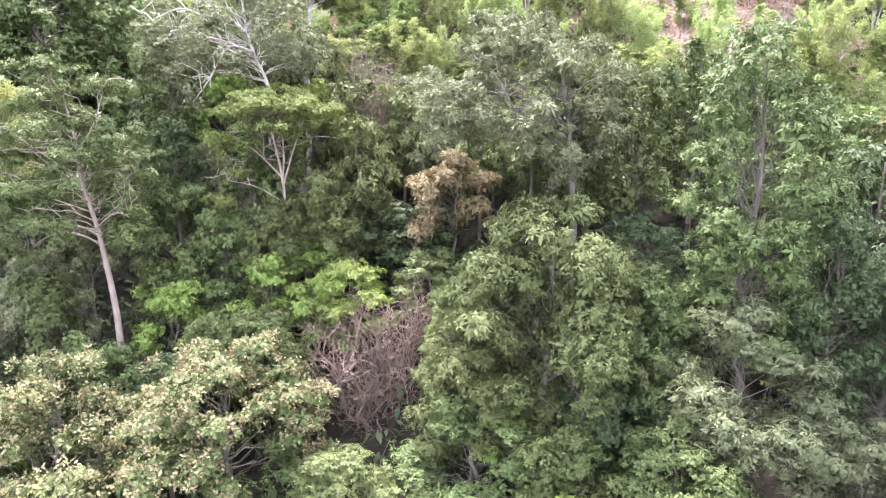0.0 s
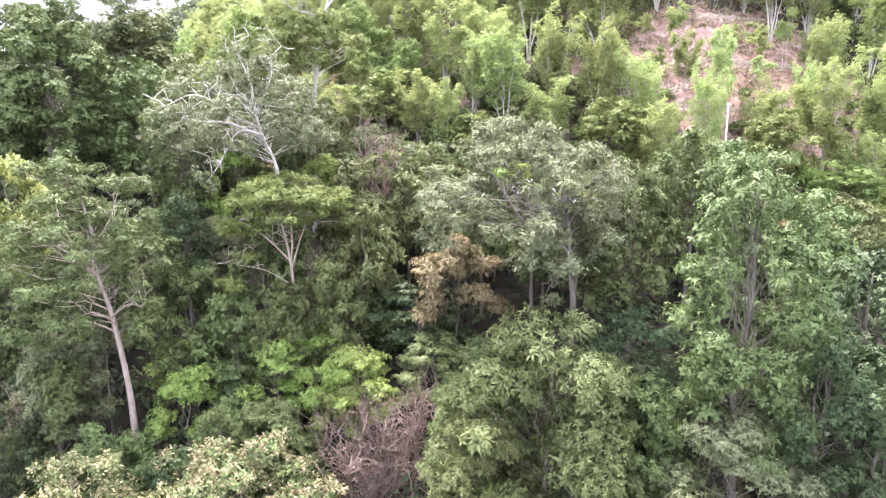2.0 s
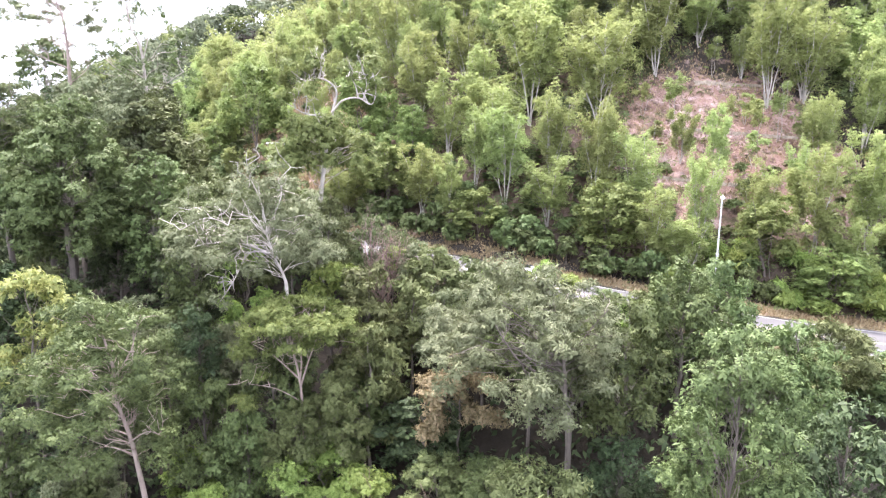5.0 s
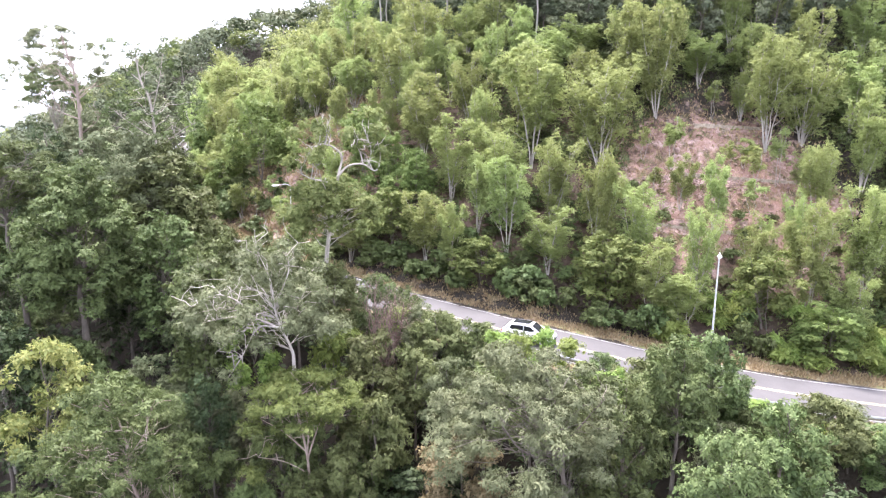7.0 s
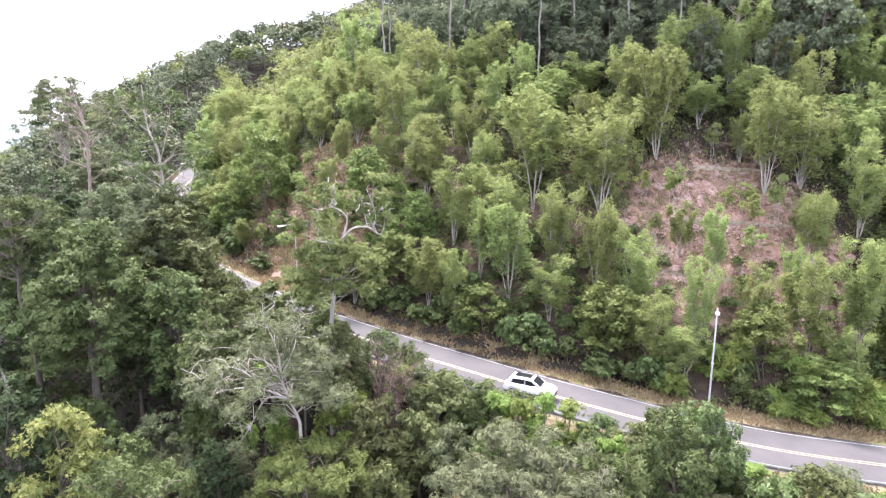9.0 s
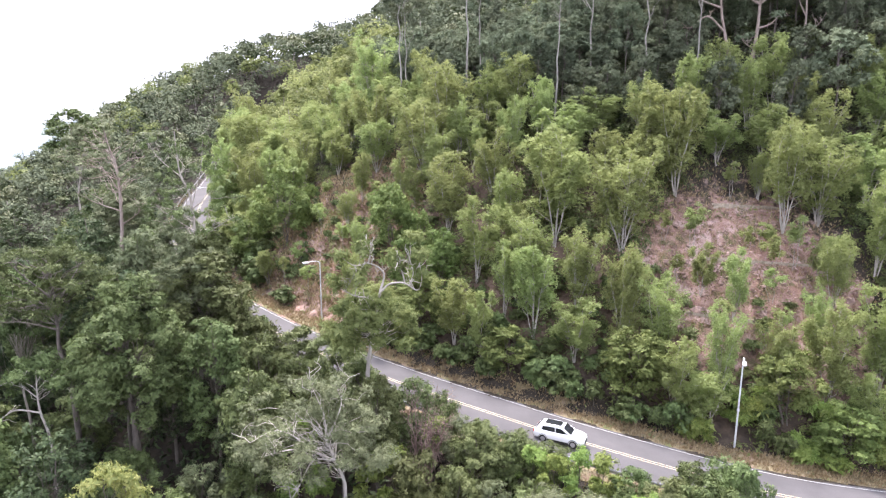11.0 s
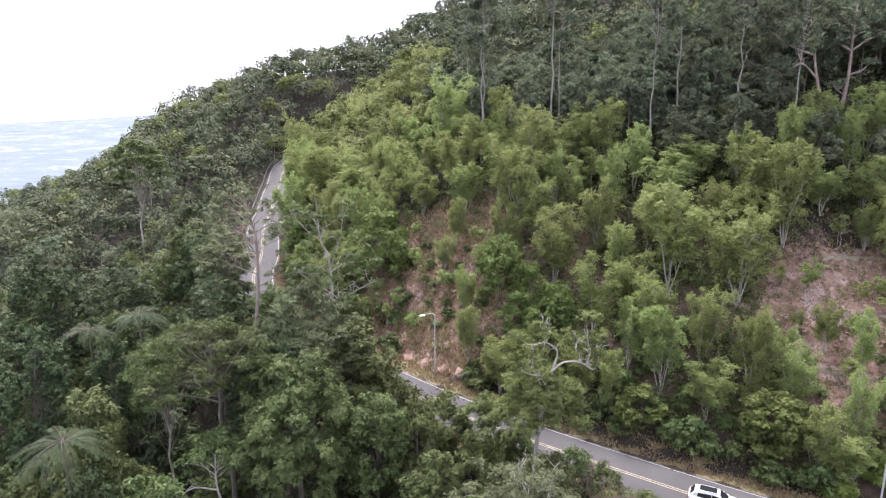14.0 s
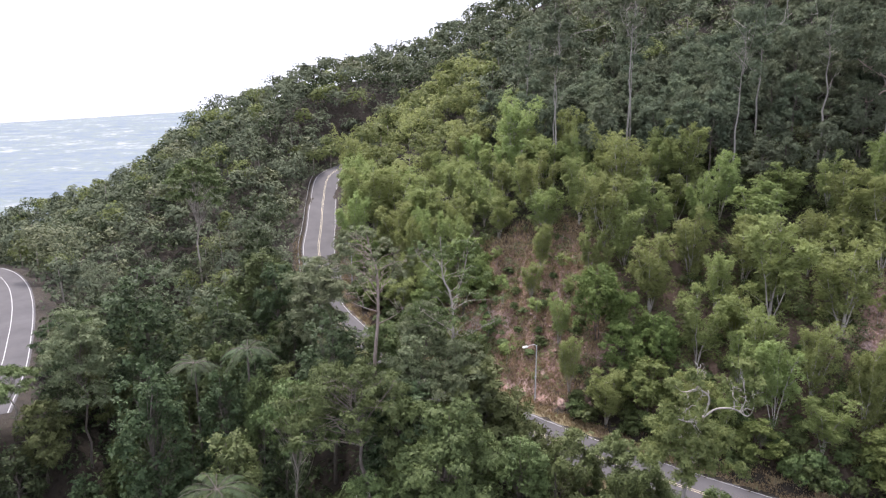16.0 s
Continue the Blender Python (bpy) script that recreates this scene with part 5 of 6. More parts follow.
def car(x, y, z, turn):
    """A white sport utility car, nose along +x."""
    root = tagged(new("car"), "white sport utility car with black sunroof on the road", "car")
    root.matrix_basis = pose(x, y, z, 0, 0, turn)
    # lower body from cross-sections
    def loft(secs):
        bm = bmesh.new()
        rings = []
        for px, half, lo, hi, crown in secs:
            ring = [(-half * 0.94, lo), (-half, lo + 0.18), (-half, (lo + hi) / 2), (-half * 0.97, hi - 0.06), (-half * 0.9, hi), (0, hi + crown),
                    (half * 0.9, hi), (half * 0.97, hi - 0.06), (half, (lo + hi) / 2), (half, lo + 0.18), (half * 0.94, lo)]
            rings.append([bm.verts.new((px, a, b)) for a, b in ring])
        for r0, r1 in zip(rings, rings[1:]):
            for k in range(len(r0)):
                bm.faces.new((r0[k], r0[(k + 1) % len(r0)], r1[(k + 1) % len(r0)], r1[k]))
        bm.faces.new(rings[0][::-1])
        bm.faces.new(rings[-1])
        bmesh.ops.recalc_face_normals(bm, faces=bm.faces)
        for f in bm.faces:
            f.smooth = True
        return bm
    part("body", loft([(-2.32, 0.78, 0.45, 0.95, 0.02), (-2.2, 0.88, 0.34, 1.08, 0.02), (-1.5, 0.93, 0.3, 1.1, 0.02), (0.4, 0.93, 0.28, 1.06, 0.02), (0.95, 0.93, 0.28, 1.04, 0.04),
                       (1.7, 0.91, 0.3, 0.98, 0.05), (2.15, 0.84, 0.34, 0.86, 0.04), (2.34, 0.7, 0.42, 0.7, 0.02)]), CAR_WHITE, root)
    cabin = part("cabin", loft([(-2.15, 0.78, 1.02, 1.1, 0.0), (-1.75, 0.74, 1.02, 1.52, 0.03), (-1.2, 0.72, 1.02, 1.64, 0.03), (-0.2, 0.7, 1.02, 1.66, 0.03), (0.35, 0.68, 1.02, 1.58, 0.03),
                                (1.15, 0.76, 1.0, 1.06, 0.0)]), CAR_WHITE, root)
    def pane(name, pts, label):
        bm = bmesh.new()
        a = [bm.verts.new(p) for p in pts]
        f = bm.faces.new(a)
        bmesh.ops.recalc_face_normals(bm, faces=[f])
        e = bmesh.ops.extrude_face_region(bm, geom=[f])
        n = Vector(f.normal)
        for g in e["geom"]:
            if isinstance(g, bmesh.types.BMVert):
                g.co += n * 0.012
        part(name, bm, CAR_GLASS, cabin, label)
    pane("windscreen", [(1.12, -0.62, 1.1), (1.12, 0.62, 1.1), (0.42, 0.56, 1.59), (0.42, -0.56, 1.59)], "dark windscreen")
    pane("rear_window", [(-2.16, -0.6, 1.16), (-1.8, -0.55, 1.53), (-1.8, 0.55, 1.53), (-2.16, 0.6, 1.16)], "dark rear window")
    pane("sunroof", [(0.15, -0.44, 1.69), (0.15, 0.44, 1.69), (-1.35, 0.46, 1.69), (-1.35, -0.46, 1.69)], "long black sunroof")
    for s in (-1, 1):
        pane("front_side_window", [(0.8, s * 0.775, 1.1), (-0.25, s * 0.785, 1.1), (-0.25, s * 0.715, 1.52), (0.32, s * 0.71, 1.48)][::s], "dark side window")
        pane("rear_side_window", [(-0.33, s * 0.785, 1.1), (-1.55, s * 0.79, 1.12), (-1.45, s * 0.735, 1.48), (-0.33, s * 0.72, 1.53)][::s], "dark side window")
        part("roof_rail", rod(bmesh.new(), [(0.2, s * 0.62, 1.66), (-0.5, s * 0.63, 1.71), (-1.6, s * 0.64, 1.66)], 0.02, 6), BLACK, cabin)
        part("mirror", box(bmesh.new(), (0.62, s * 0.98 - 0.11, 1.05), (0.78, s * 0.98 + 0.11, 1.2), 0.04), CAR_WHITE, root)
        part("headlight", box(bmesh.new(), (1.98, s * 0.66 - 0.15, 0.68), (2.25, s * 0.66 + 0.13, 0.82), 0.04), LENS, root, "clear headlight")
        part("tail_light", box(bmesh.new(), (-2.33, s * 0.68 - 0.16, 0.8), (-2.16, s * 0.68 + 0.16, 0.98), 0.03), TAIL, root, "red tail light")
        part("sill", box(bmesh.new(), (-1.0, s * 0.92 - 0.03, 0.26), (1.0, s * 0.92 + 0.03, 0.42), 0.02), BLACK, root)
        for wx in (-1.38, 1.4):
            tyre = part("tyre", rod(bmesh.new(), [(wx, s * 0.94, 0.34), (wx, s * 0.7, 0.34)], 0.34, 20), TYRE, root)
            part("rim", rod(bmesh.new(), [(wx, s * 0.955, 0.34), (wx, s * 0.86, 0.34)], 0.22, 14), RIM, tyre)
            part("wheel_arch", rod(bmesh.new(), [(wx + 0.42 * math.cos(a), s * 0.925, 0.34 + 0.42 * math.sin(a)) for a in np.linspace(0, math.pi, 9)], 0.03, 6), BLACK, root)
    part("grille", box(bmesh.new(), (2.28, -0.45, 0.46), (2.36, 0.45, 0.66), 0.02), BLACK, root)
    part("number_plate", box(bmesh.new(), (2.35, -0.26, 0.36), (2.37, 0.26, 0.46), 0.004), BLACK, root)
    return root


car(6.9, 53.2, 19.02, -25.5)


def slope_drain(x0, x1, z0, z1, y0, label):
    """A channel that keeps an even fall along the face."""
    n = 24
    x, z = np.linspace(x0, x1, n), np.linspace(z0, z1, n)
    span = np.linspace(y0 - 9, y0 + 9, 73)
    y = np.array([np.interp(b, np.maximum.accumulate(height(np.full(73, a), span)), span) for a, b in zip(x, z)])
    y = np.convolve(np.pad(y, 2, "edge"), np.ones(5) / 5, "valid")
    z = np.maximum(z, height(x, y)) + 0.1
    root = tagged(new("slope_drain"), label, "drain")
    prof = [(-0.26, -0.8), (-0.26, 0.1), (-0.18, 0.1), (-0.14, -0.12), (0.14, -0.12), (0.18, 0.12), (0.26, 0.12), (0.26, -0.8)]
    m = len(prof)
    v = np.array([[(x[i], y[i] + a, z[i] + b) for a, b in prof] for i in range(n)]).reshape(-1, 3)
    i, j = np.meshgrid(np.arange(n - 1), np.arange(m - 1), indexing="ij")
    i, j = i.ravel(), j.ravel()
    child("channel", mesh_np("channel", v, np.stack([i * m + j, i * m + j + 1, (i + 1) * m + j + 1, (i + 1) * m + j], 1), CONCRETE), root)


for x0, x1, z0, z1, y0 in ((20.5, 32.0, 27.3, 26.3, 66.6), (26.0, 39.5, 32.1, 31.1, 72.6), (29.0, 37.2, 37.5, 37.1, 78.6)):
    slope_drain(x0, x1, z0, z1, y0, "stained concrete drain along the bare slope")


def rock(x, y, size, seed):
    rg = np.random.default_rng(seed)
    bm = bmesh.new()
    bmesh.ops.create_icosphere(bm, subdivisions=3, radius=1.0)
    for v in bm.verts:
        k = 1 + 0.35 * noise.noise(v.co * 1.3 + Vector((seed, 0, 0))) + 0.18 * noise.noise(v.co * 3.7 + Vector((0, seed, 0)))
        v.co = Vector((v.co.x * k * size * 1.3, v.co.y * k * size * 0.8, v.co.z * k * size))
    me = bpy.data.meshes.new("rock")
    bm.to_mesh(me)
    bm.free()
    me.materials.append(ROCK)
    root = tagged(new("rock", me), "weathered pinkish-brown rock in the bare slope", "rock", "rocks of the bare slope")
    root.matrix_basis = pose(x, y, ground_z(x, y) - 0.1 * size, 0, 0, rg.uniform(0, 360))


def scree(name, label, n, cx, cy, rx, ry, lo, hi, seed):
    """Loose broken stones, thickest in the middle of a bare patch."""
    rg = np.random.default_rng(seed)
    a, u = rg.uniform(0, 6.283, n), rg.random(n)
    x, y = cx + rx * u * np.cos(a), cy + ry * u * np.sin(a)
    z = height(x, y)
    corner = np.array([(-1, -1, -1), (1, -1, -1), (1, 1, -1), (-1, 1, -1), (-1, -1, 1), (1, -1, 1), (1, 1, 1), (-1, 1, 1)], float)
    side = np.array([(0, 3, 2, 1), (4, 5, 6, 7), (0, 1, 5, 4), (1, 2, 6, 5), (2, 3, 7, 6), (3, 0, 4, 7)])
    size = lo + (hi - lo) * rg.random(n) ** 3
    v = corner[None] * (1, 0.75, 0.55) * rg.uniform(0.45, 1.0, (n, 8, 1)) * size[:, None, None]
    t = rg.uniform(0, 6.283, n)
    c, s = np.cos(t)[:, None], np.sin(t)[:, None]
    v = np.stack([v[..., 0] * c - v[..., 1] * s, v[..., 0] * s + v[..., 1] * c, v[..., 2]], 2) + np.stack([x, y, z + 0.1 * size], 1)[:, None]
    q = side[None] + 8 * np.arange(n)[:, None, None]
    tagged(new(name, mesh_np(name, v.reshape(-1, 3), q.reshape(-1, 4), ROCK)), label, "stones", kind="stuff")


scree("scree", "loose pinkish stones on the bare face", 1300, 31.5, 71.5, 13, 8, 0.05, 0.3, 71)
scree("scree", "loose reddish stones on the dry bank", 220, -16, 83, 9, 8, 0.06, 0.4, 72)
rock_rng = np.random.default_rng(77)
for k in range(16):
    rock(rock_rng.uniform(22, 44), rock_rng.uniform(66.5, 78), rock_rng.uniform(0.3, 0.75), 400 + k)
for k in range(5):
    rock(rock_rng.uniform(-17, -9), rock_rng.uniform(73, 79), rock_rng.uniform(0.4, 0.9), 430 + k)


def palm(x, y, top, seed, label, fronds=14, long_=3.6):
    global stood
    rg = np.random.default_rng(seed)
    z = ground_z(x, y)
    h = top - z - 1.2
    root = tagged(new("palm_tree"), label, "palm")
    root.location = (x, y, z)
    w = Wood()
    w.limb([(0, 0, -1), (0.1, 0.05, h * 0.5), (0, 0, h)], 0.18, 0.13, 8)
    child("trunk", w.mesh("trunk", BARK["grey"]), root)
    for i in range(fronds):
        a, lift = i * 2.4 + rg.normal(0, 0.15), rg.uniform(0.1, 1.0)
        u = np.linspace(0, 1, 9)
        r = long_ * u * rg.uniform(0.85, 1.1)
        zz = h + lift * long_ * u * 0.75 - long_ * (0.55 + 0.25 * lift) * u ** 2.2
        spine = np.stack([r * math.cos(a), r * math.sin(a), zz], 1)
        pos, tips = [], []
        side = np.array([-math.sin(a), math.cos(a), 0])
        fine = np.stack([np.interp(np.linspace(0.12, 1, 26), u, spine[:, k]) for k in range(3)], 1)
        along = np.gradient(fine, axis=0)
        along /= np.linalg.norm(along, axis=1)[:, None]
        v, n0 = [], 0
        for k, p in enumerate(fine):
            ln = 0.85 * math.sin(math.pi * (0.15 + 0.8 * k / 26)) + 0.15
            for s in (-1, 1):
                d = side * s * 0.8 + along[k] * 0.55 - np.array([0, 0, 0.3])
                d /= np.linalg.norm(d)
                v += [p, p + d * ln * 0.5 + along[k] * 0.05, p + d * ln - np.array([0, 0, 0.12]), p + d * ln * 0.5 - along[k] * 0.05]
        frond = child("frond", mesh_np("frond", np.array(v), np.arange(len(v)).reshape(-1, 4), LEAF["dark"]), root)
        w = Wood()
        w.limb(spine, 0.04, 0.012, 4)
        child("rachis", w.mesh("rachis", BARK["grey"]), frond)
    stood = np.vstack([stood, (x, y, 2.0)])


palm(-62.4, 75.0, 29.8, 501, "dark feathery palm in the wood")
palm(-55.1, 73.0, 32.4, 502, "tall feathery palm above the undergrowth")
palm(-51.3, 50.0, 28.4, 503, "dark feathery palm in the wood", 16, 4.2)

# ---- the rest of the wood ----
rng = np.random.default_rng(5)


# spots kept free of scattered plants, so the camera sees lamps, car and bush
SIGHT_GAPS = ((7.6, 47.6, 2.4), (-3.7, 29.0, 2.4), (-3.3, 26.6, 2.0), (-19.7, 76.6, 4.0), (-19.0, 73.6, 3.0), (-17.6, 71.0, 2.4), (-48.9, 118.8, 2.6), (24.0, 54.6, 2.0), (23.4, 53.0, 1.6))


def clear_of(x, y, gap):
    """Room for a plant: off the others and off the spots kept open for the camera's view."""
    if any(math.hypot(x - a, y - b) < r for a, b, r in SIGHT_GAPS):
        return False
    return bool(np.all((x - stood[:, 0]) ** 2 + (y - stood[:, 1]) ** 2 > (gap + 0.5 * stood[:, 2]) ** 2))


def wander(n, x0, x1, y0, y1, d0, d1, inward=False):
    """Chance places with their distance from the road, the road's height and the ground's."""
    x, y = rng.uniform(x0, x1, n), rng.uniform(y0, y1, n)
    d, rz = nearest(ROAD, x, y)
    d2, _ = nearest(LOWER, x, y)
    k = (d > d0) & (d < d1) & (np.abs(d2) > 6.5)
    x, y, d, rz = x[k], y[k], d[k], rz[k]
    if inward:
        o = np.argsort(np.round(d / 6))
        x, y, d, rz = x[o], y[o], d[o], rz[o]
    return zip(x, y, d, rz, height(x, y))


# low trees at the valley edge of the road
for x, y, d, rz, z in wander(4000, -14, 50, 36, 72, -10.5, -5.6):
    r = rng.uniform(1.5, 2.4)
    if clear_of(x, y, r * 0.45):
        pick = ["broad", "olive", "grey", "broad", "lime"]
        put(pick[rng.integers(5)], x, y, rz + (rng.uniform(2.4, 4.6) if x < 20 else rng.uniform(0.9, 2.4)), r, z=z)

# the wood crowds the road where it climbs away
for x, y, d, rz, z in wander(3000, -66, -15, 56, 122, -12, -6.2):
    r = rng.uniform(2.0, 3.2)
    # low trees in the gap and beyond x -21 leave the camera's view open
    gap = -46 < x < -38
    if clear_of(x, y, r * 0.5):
        pick = ["broad", "olive", "dark", "broad", "grey"]
        put(pick[rng.integers(5)], x, y, rz + (rng.uniform(1.5, 3) if gap or x > -21 else rng.uniform(4, 8)), r, z=z)

for x, y, d, rz, z in wander(4200, -92, 60, 19, 118, -60, -6.4):
    if not -40 - 0.76 * y < x < 6 + 0.76 * y:
        continue
    near = math.hypot(x + 6, y) < 47
    r = rng.uniform(2.0, 3.4) if near else rng.uniform(3.0, 4.6)
    left = x < -22
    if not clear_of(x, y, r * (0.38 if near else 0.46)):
        continue
    cap = rz + (2.2 if d > -11 else 1.0) + (-d - 8) * (0.28 if not left else 0.6) + (6 if left and d < -9 else 0)
    if y < 36 and x > -26:
        cap = min(cap, 4.5 + (y - 22) * 0.75)
    h = min(rng.uniform(8, 13), cap - z)
    if h < 2.2:
        continue
    pick = ["broad", "dark", "olive", "broad", "grey", "lime"] if not left else ["dark", "broad", "broad", "grey", "olive", "umbrella", "dark"]
    put(pick[rng.integers(len(pick))], x, y, z + h, min(r, h * 0.55), z=z)

# the wood goes on down the slope beneath the flight
for x, y, d, rz, z in wander(2600, -62, 42, -42, 20, -200, -20):
    r = rng.uniform(2.8, 4.4)
    h = min(rng.uniform(7, 11), 18.0 - 0.66 * max(y, 0) - z)
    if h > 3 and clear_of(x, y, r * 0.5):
        pick = ["broad", "dark", "olive", "grey", "lime", "umbrella", "dark"]
        put(pick[rng.integers(len(pick))], x, y, z + h, min(r, h * 0.6), z=z, full=True)

for x, y, d, rz, z in wander(5000, -66, 85, 50, 142, 7.0, 44):
    bare_face = ((x - 32) / 14) ** 2 + ((y - 70.5) / 11.5) ** 2 < 1
    dry = ((x + 19) / 12) ** 2 + ((y - 89) / 17) ** 2 < 1
    if bare_face or dry:
        if rng.random() < 0.3 and clear_of(x, y, 1.7):
            big = rng.random() < 0.3
            put("slope" if big else "sapling", x, y, z + (rng.uniform(5, 8) if big else rng.uniform(3, 6)), rng.uniform(1.6, 2.2) if big else rng.uniform(0.9, 1.6), z=z)
        continue
    r = rng.uniform(2.4, 4.7)
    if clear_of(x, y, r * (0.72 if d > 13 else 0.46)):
        pick = ["slope", "slope", "slope", "bushy", "slope", "bushy"] if d < 20 else ["slope"] if d < 41 else ["slope", "hill"]
        kind = pick[rng.integers(len(pick))]
        tall = (rng.uniform(4.5, 8) + r) if d > 13 else rng.uniform(6, 9.5)
        put(kind, x, y, z + tall * (0.8 if kind == "bushy" else 1), max(r, 2.6) if kind == "bushy" else r * (1.0 if d > 13 else 0.85), z=z)

for x, y, d, rz, z in wander(7000, -75, 108, 78, 150, 38, 200, True):
    if counter.get("hill", 0) > 292 or not -50 - 0.72 * y < x < 20 + 0.72 * y:
        continue
    r = rng.uniform(3.0, 4.8)
    if clear_of(x, y, r * 0.42):
        high = rng.random() < 0.03
        put("tall" if high else "hill", x, y, z + (rng.uniform(19, 27) if high else rng.uniform(8, 14)), r, z=z)

# shrubs along the foot of the cut, then on the slope
for x, y, d, rz, z in wander(9000, -56, 66, 44, 118, 5.8, 10.5):
    if -31 < x < -9 and y > 64 and rng.random() < 0.8:
        continue
    fern = x > 19 and rng.random() < 0.75 and counter.get("fern", 0) < 280
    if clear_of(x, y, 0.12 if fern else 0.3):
        put("fern" if fern else "shrub", x, y, z + (rng.uniform(1.4, 2.6) if fern else rng.uniform(1.6, 3.4)), rng.uniform(1.2, 2.0), z=z)
for x, y, d, rz, z in wander(5500, -56, 72, 44, 112, 10.5, 40, True):
    if counter.get("shrub", 0) > 292:
        break
    if ((x + 19) / 12) ** 2 + ((y - 89) / 17) ** 2 < 1 and rng.random() < 0.7:
        continue
    bare_face = ((x - 32) / 14) ** 2 + ((y - 70.5) / 11.5) ** 2 < 1
    if clear_of(x, y, 1.0 if bare_face else 0.35):
        put("scrub" if bare_face else "shrub", x, y, z + rng.uniform(0.8, 1.9), rng.uniform(0.7, 1.4), z=z)


# the smaller bushes higher on the slope, too many to count
def thicket(name, label, n, x0, x1, y0, y1, d0, d1, leaf, seed, wide=(0.6, 1.4), per=85, size=0.28):
    rg = np.random.default_rng(seed)
    x, y = rg.uniform(x0, x1, n), rg.uniform(y0, y1, n)
    d, _ = nearest(ROAD, x, y)
    k = (d > d0) & (d < d1) & ~(((x - 32) / 13) ** 2 + ((y - 70.5) / 11) ** 2 < 1) & ~((((x + 19) / 12) ** 2 + ((y - 89) / 17) ** 2 < 1) & (rg.random(n) < 0.55))
    x, y = x[k], y[k]
    r = rg.uniform(*wide, len(x))
    c = np.stack([x, y, height(x, y) + 0.5 * r], 1)
    p, q = clump_leaves(rg, c, r, per * len(x), 0.85, 0.4, 7, 0.6)
    v, f = leaf_quads(rg, p, q, size, size * 0.42, 0.1)
    tagged(new(name, mesh_np(name, v, f, LEAF[leaf])), label, "bushes", kind="stuff")


thicket("slope_bushes", "low green bushes between the slope trees", 3000, -56, 80, 46, 130, 9, 50, "mid", 35, (0.7, 1.7))
thicket("slope_thicket", "pale green bushes between the slope trees", 2200, -56, 80, 46, 130, 8, 50, "slope_mid", 39, (0.6, 1.6))
thicket("upper_bushes", "green bushes under the upper slope trees", 1500, 2, 72, 72, 114, 22, 62, "mid", 40, (0.8, 1.9), 80, 0.32)
thicket("hill_bushes", "dark low bushes under the hill forest", 1500, -70, 100, 80, 150, 40, 80, "far", 36, (1.0, 2.2), 70, 0.5)


# low growth on the ground of the wood
def carpet(name, label, n, x0, x1, y0, y1, d0, d1, leaf, size, per, seed, bald=True):
    rg = np.random.default_rng(seed)
    x, y = rg.uniform(x0, x1, n), rg.uniform(y0, y1, n)
    d, _ = nearest(ROAD, x, y)
    d2, _ = nearest(LOWER, x, y)
    k = (d > d0) & (d < d1) & (np.abs(d2) > 6) & (np.abs(d) > 5.6)
    if bald:
        k &= ~((((x - 32) / 14) ** 2 + ((y - 70.5) / 11.5) ** 2 < 1) & (rg.random(n) < 0.85))
        k &= ~((((x + 19) / 12) ** 2 + ((y - 89) / 17) ** 2 < 1) & (rg.random(n) < 0.75))
    x, y = x[k], y[k]
    z = height(x, y)
    c = np.repeat(np.stack([x, y, z + size * 0.25], 1), per, 0)
    o = rg.normal(size=c.shape)
    o[:, 2] = np.abs(o[:, 2])
    o /= np.linalg.norm(o, axis=1)[:, None]
    s = size * np.repeat(rg.uniform(0.5, 1.3, len(x)), per)[:, None]
    v, q = leaf_quads(rg, c + o * s * (1, 1, 0.75), o + (0, 0, 0.6), size * 0.62, size * 0.26, 0.35)
    tagged(new(name, mesh_np(name, v, q, LEAF[leaf])), label, "undergrowth", kind="stuff")


# dark leaves chosen so that gaps between the lower trees look shaded
carpet("undergrowth", "dark leafy undergrowth of the lower wood", 10500, -95, 62, 16, 112, -58, -5.4, "dark", 1.1, 9, 31)
carpet("valley_growth", "dark undergrowth of the wood beneath the flight", 2500, -64, 44, -44, 18, -200, -18, "dark", 0.9, 8, 34)
carpet("slope_growth", "low green growth on the slope", 9500, -58, 85, 48, 128, 6.0, 48, "slope_mid", 0.75, 8, 32)
carpet("ridge_growth", "shaded undergrowth of the far ridge", 7500, -200, 30, 118, 292, -200, 200, "far", 2.0, 7, 38, False)
carpet("hill_growth", "shaded undergrowth of the hill forest", 6500, -75, 105, 85, 175, 40, 200, "far", 1.3, 7, 33, False)


# dry grass on the verge and the dry bank
def blades(name, label, pos, tall, leaf, seed):
    rg = np.random.default_rng(seed)
    v, q = leaf_quads(rg, pos, rg.normal(size=pos.shape) * (1, 1, 0.15), tall, tall * 0.28, -1.4)
    tagged(new(name, mesh_np(name, v, q, LEAF[leaf])), label, "grass", kind="stuff")


def verge(name, label, n, d0, d1, tall, seed, y_end=150):
    rg = np.random.default_rng(seed)
    line = fine_road[(fine_road[:, 1] < y_end) & (fine_road[:, 0] < 62)]
    t = np.gradient(line[:, :2], axis=0)
    t /= np.linalg.norm(t, axis=1)[:, None]
    k, d = rg.integers(0, len(line), n), rg.uniform(d0, d1, n)
    x = line[k, 0] + t[k, 1] * d + rg.normal(0, 0.3, n)
    y = line[k, 1] - t[k, 0] * d + rg.normal(0, 0.3, n)
    sd, _ = nearest(ROAD, x, y)
    ok = np.abs(sd) > 3.85
    x, y = x[ok], y[ok]
    blades(name, label, np.stack([x, y, height(x, y) - 0.03], 1), tall, "straw", seed + 1)


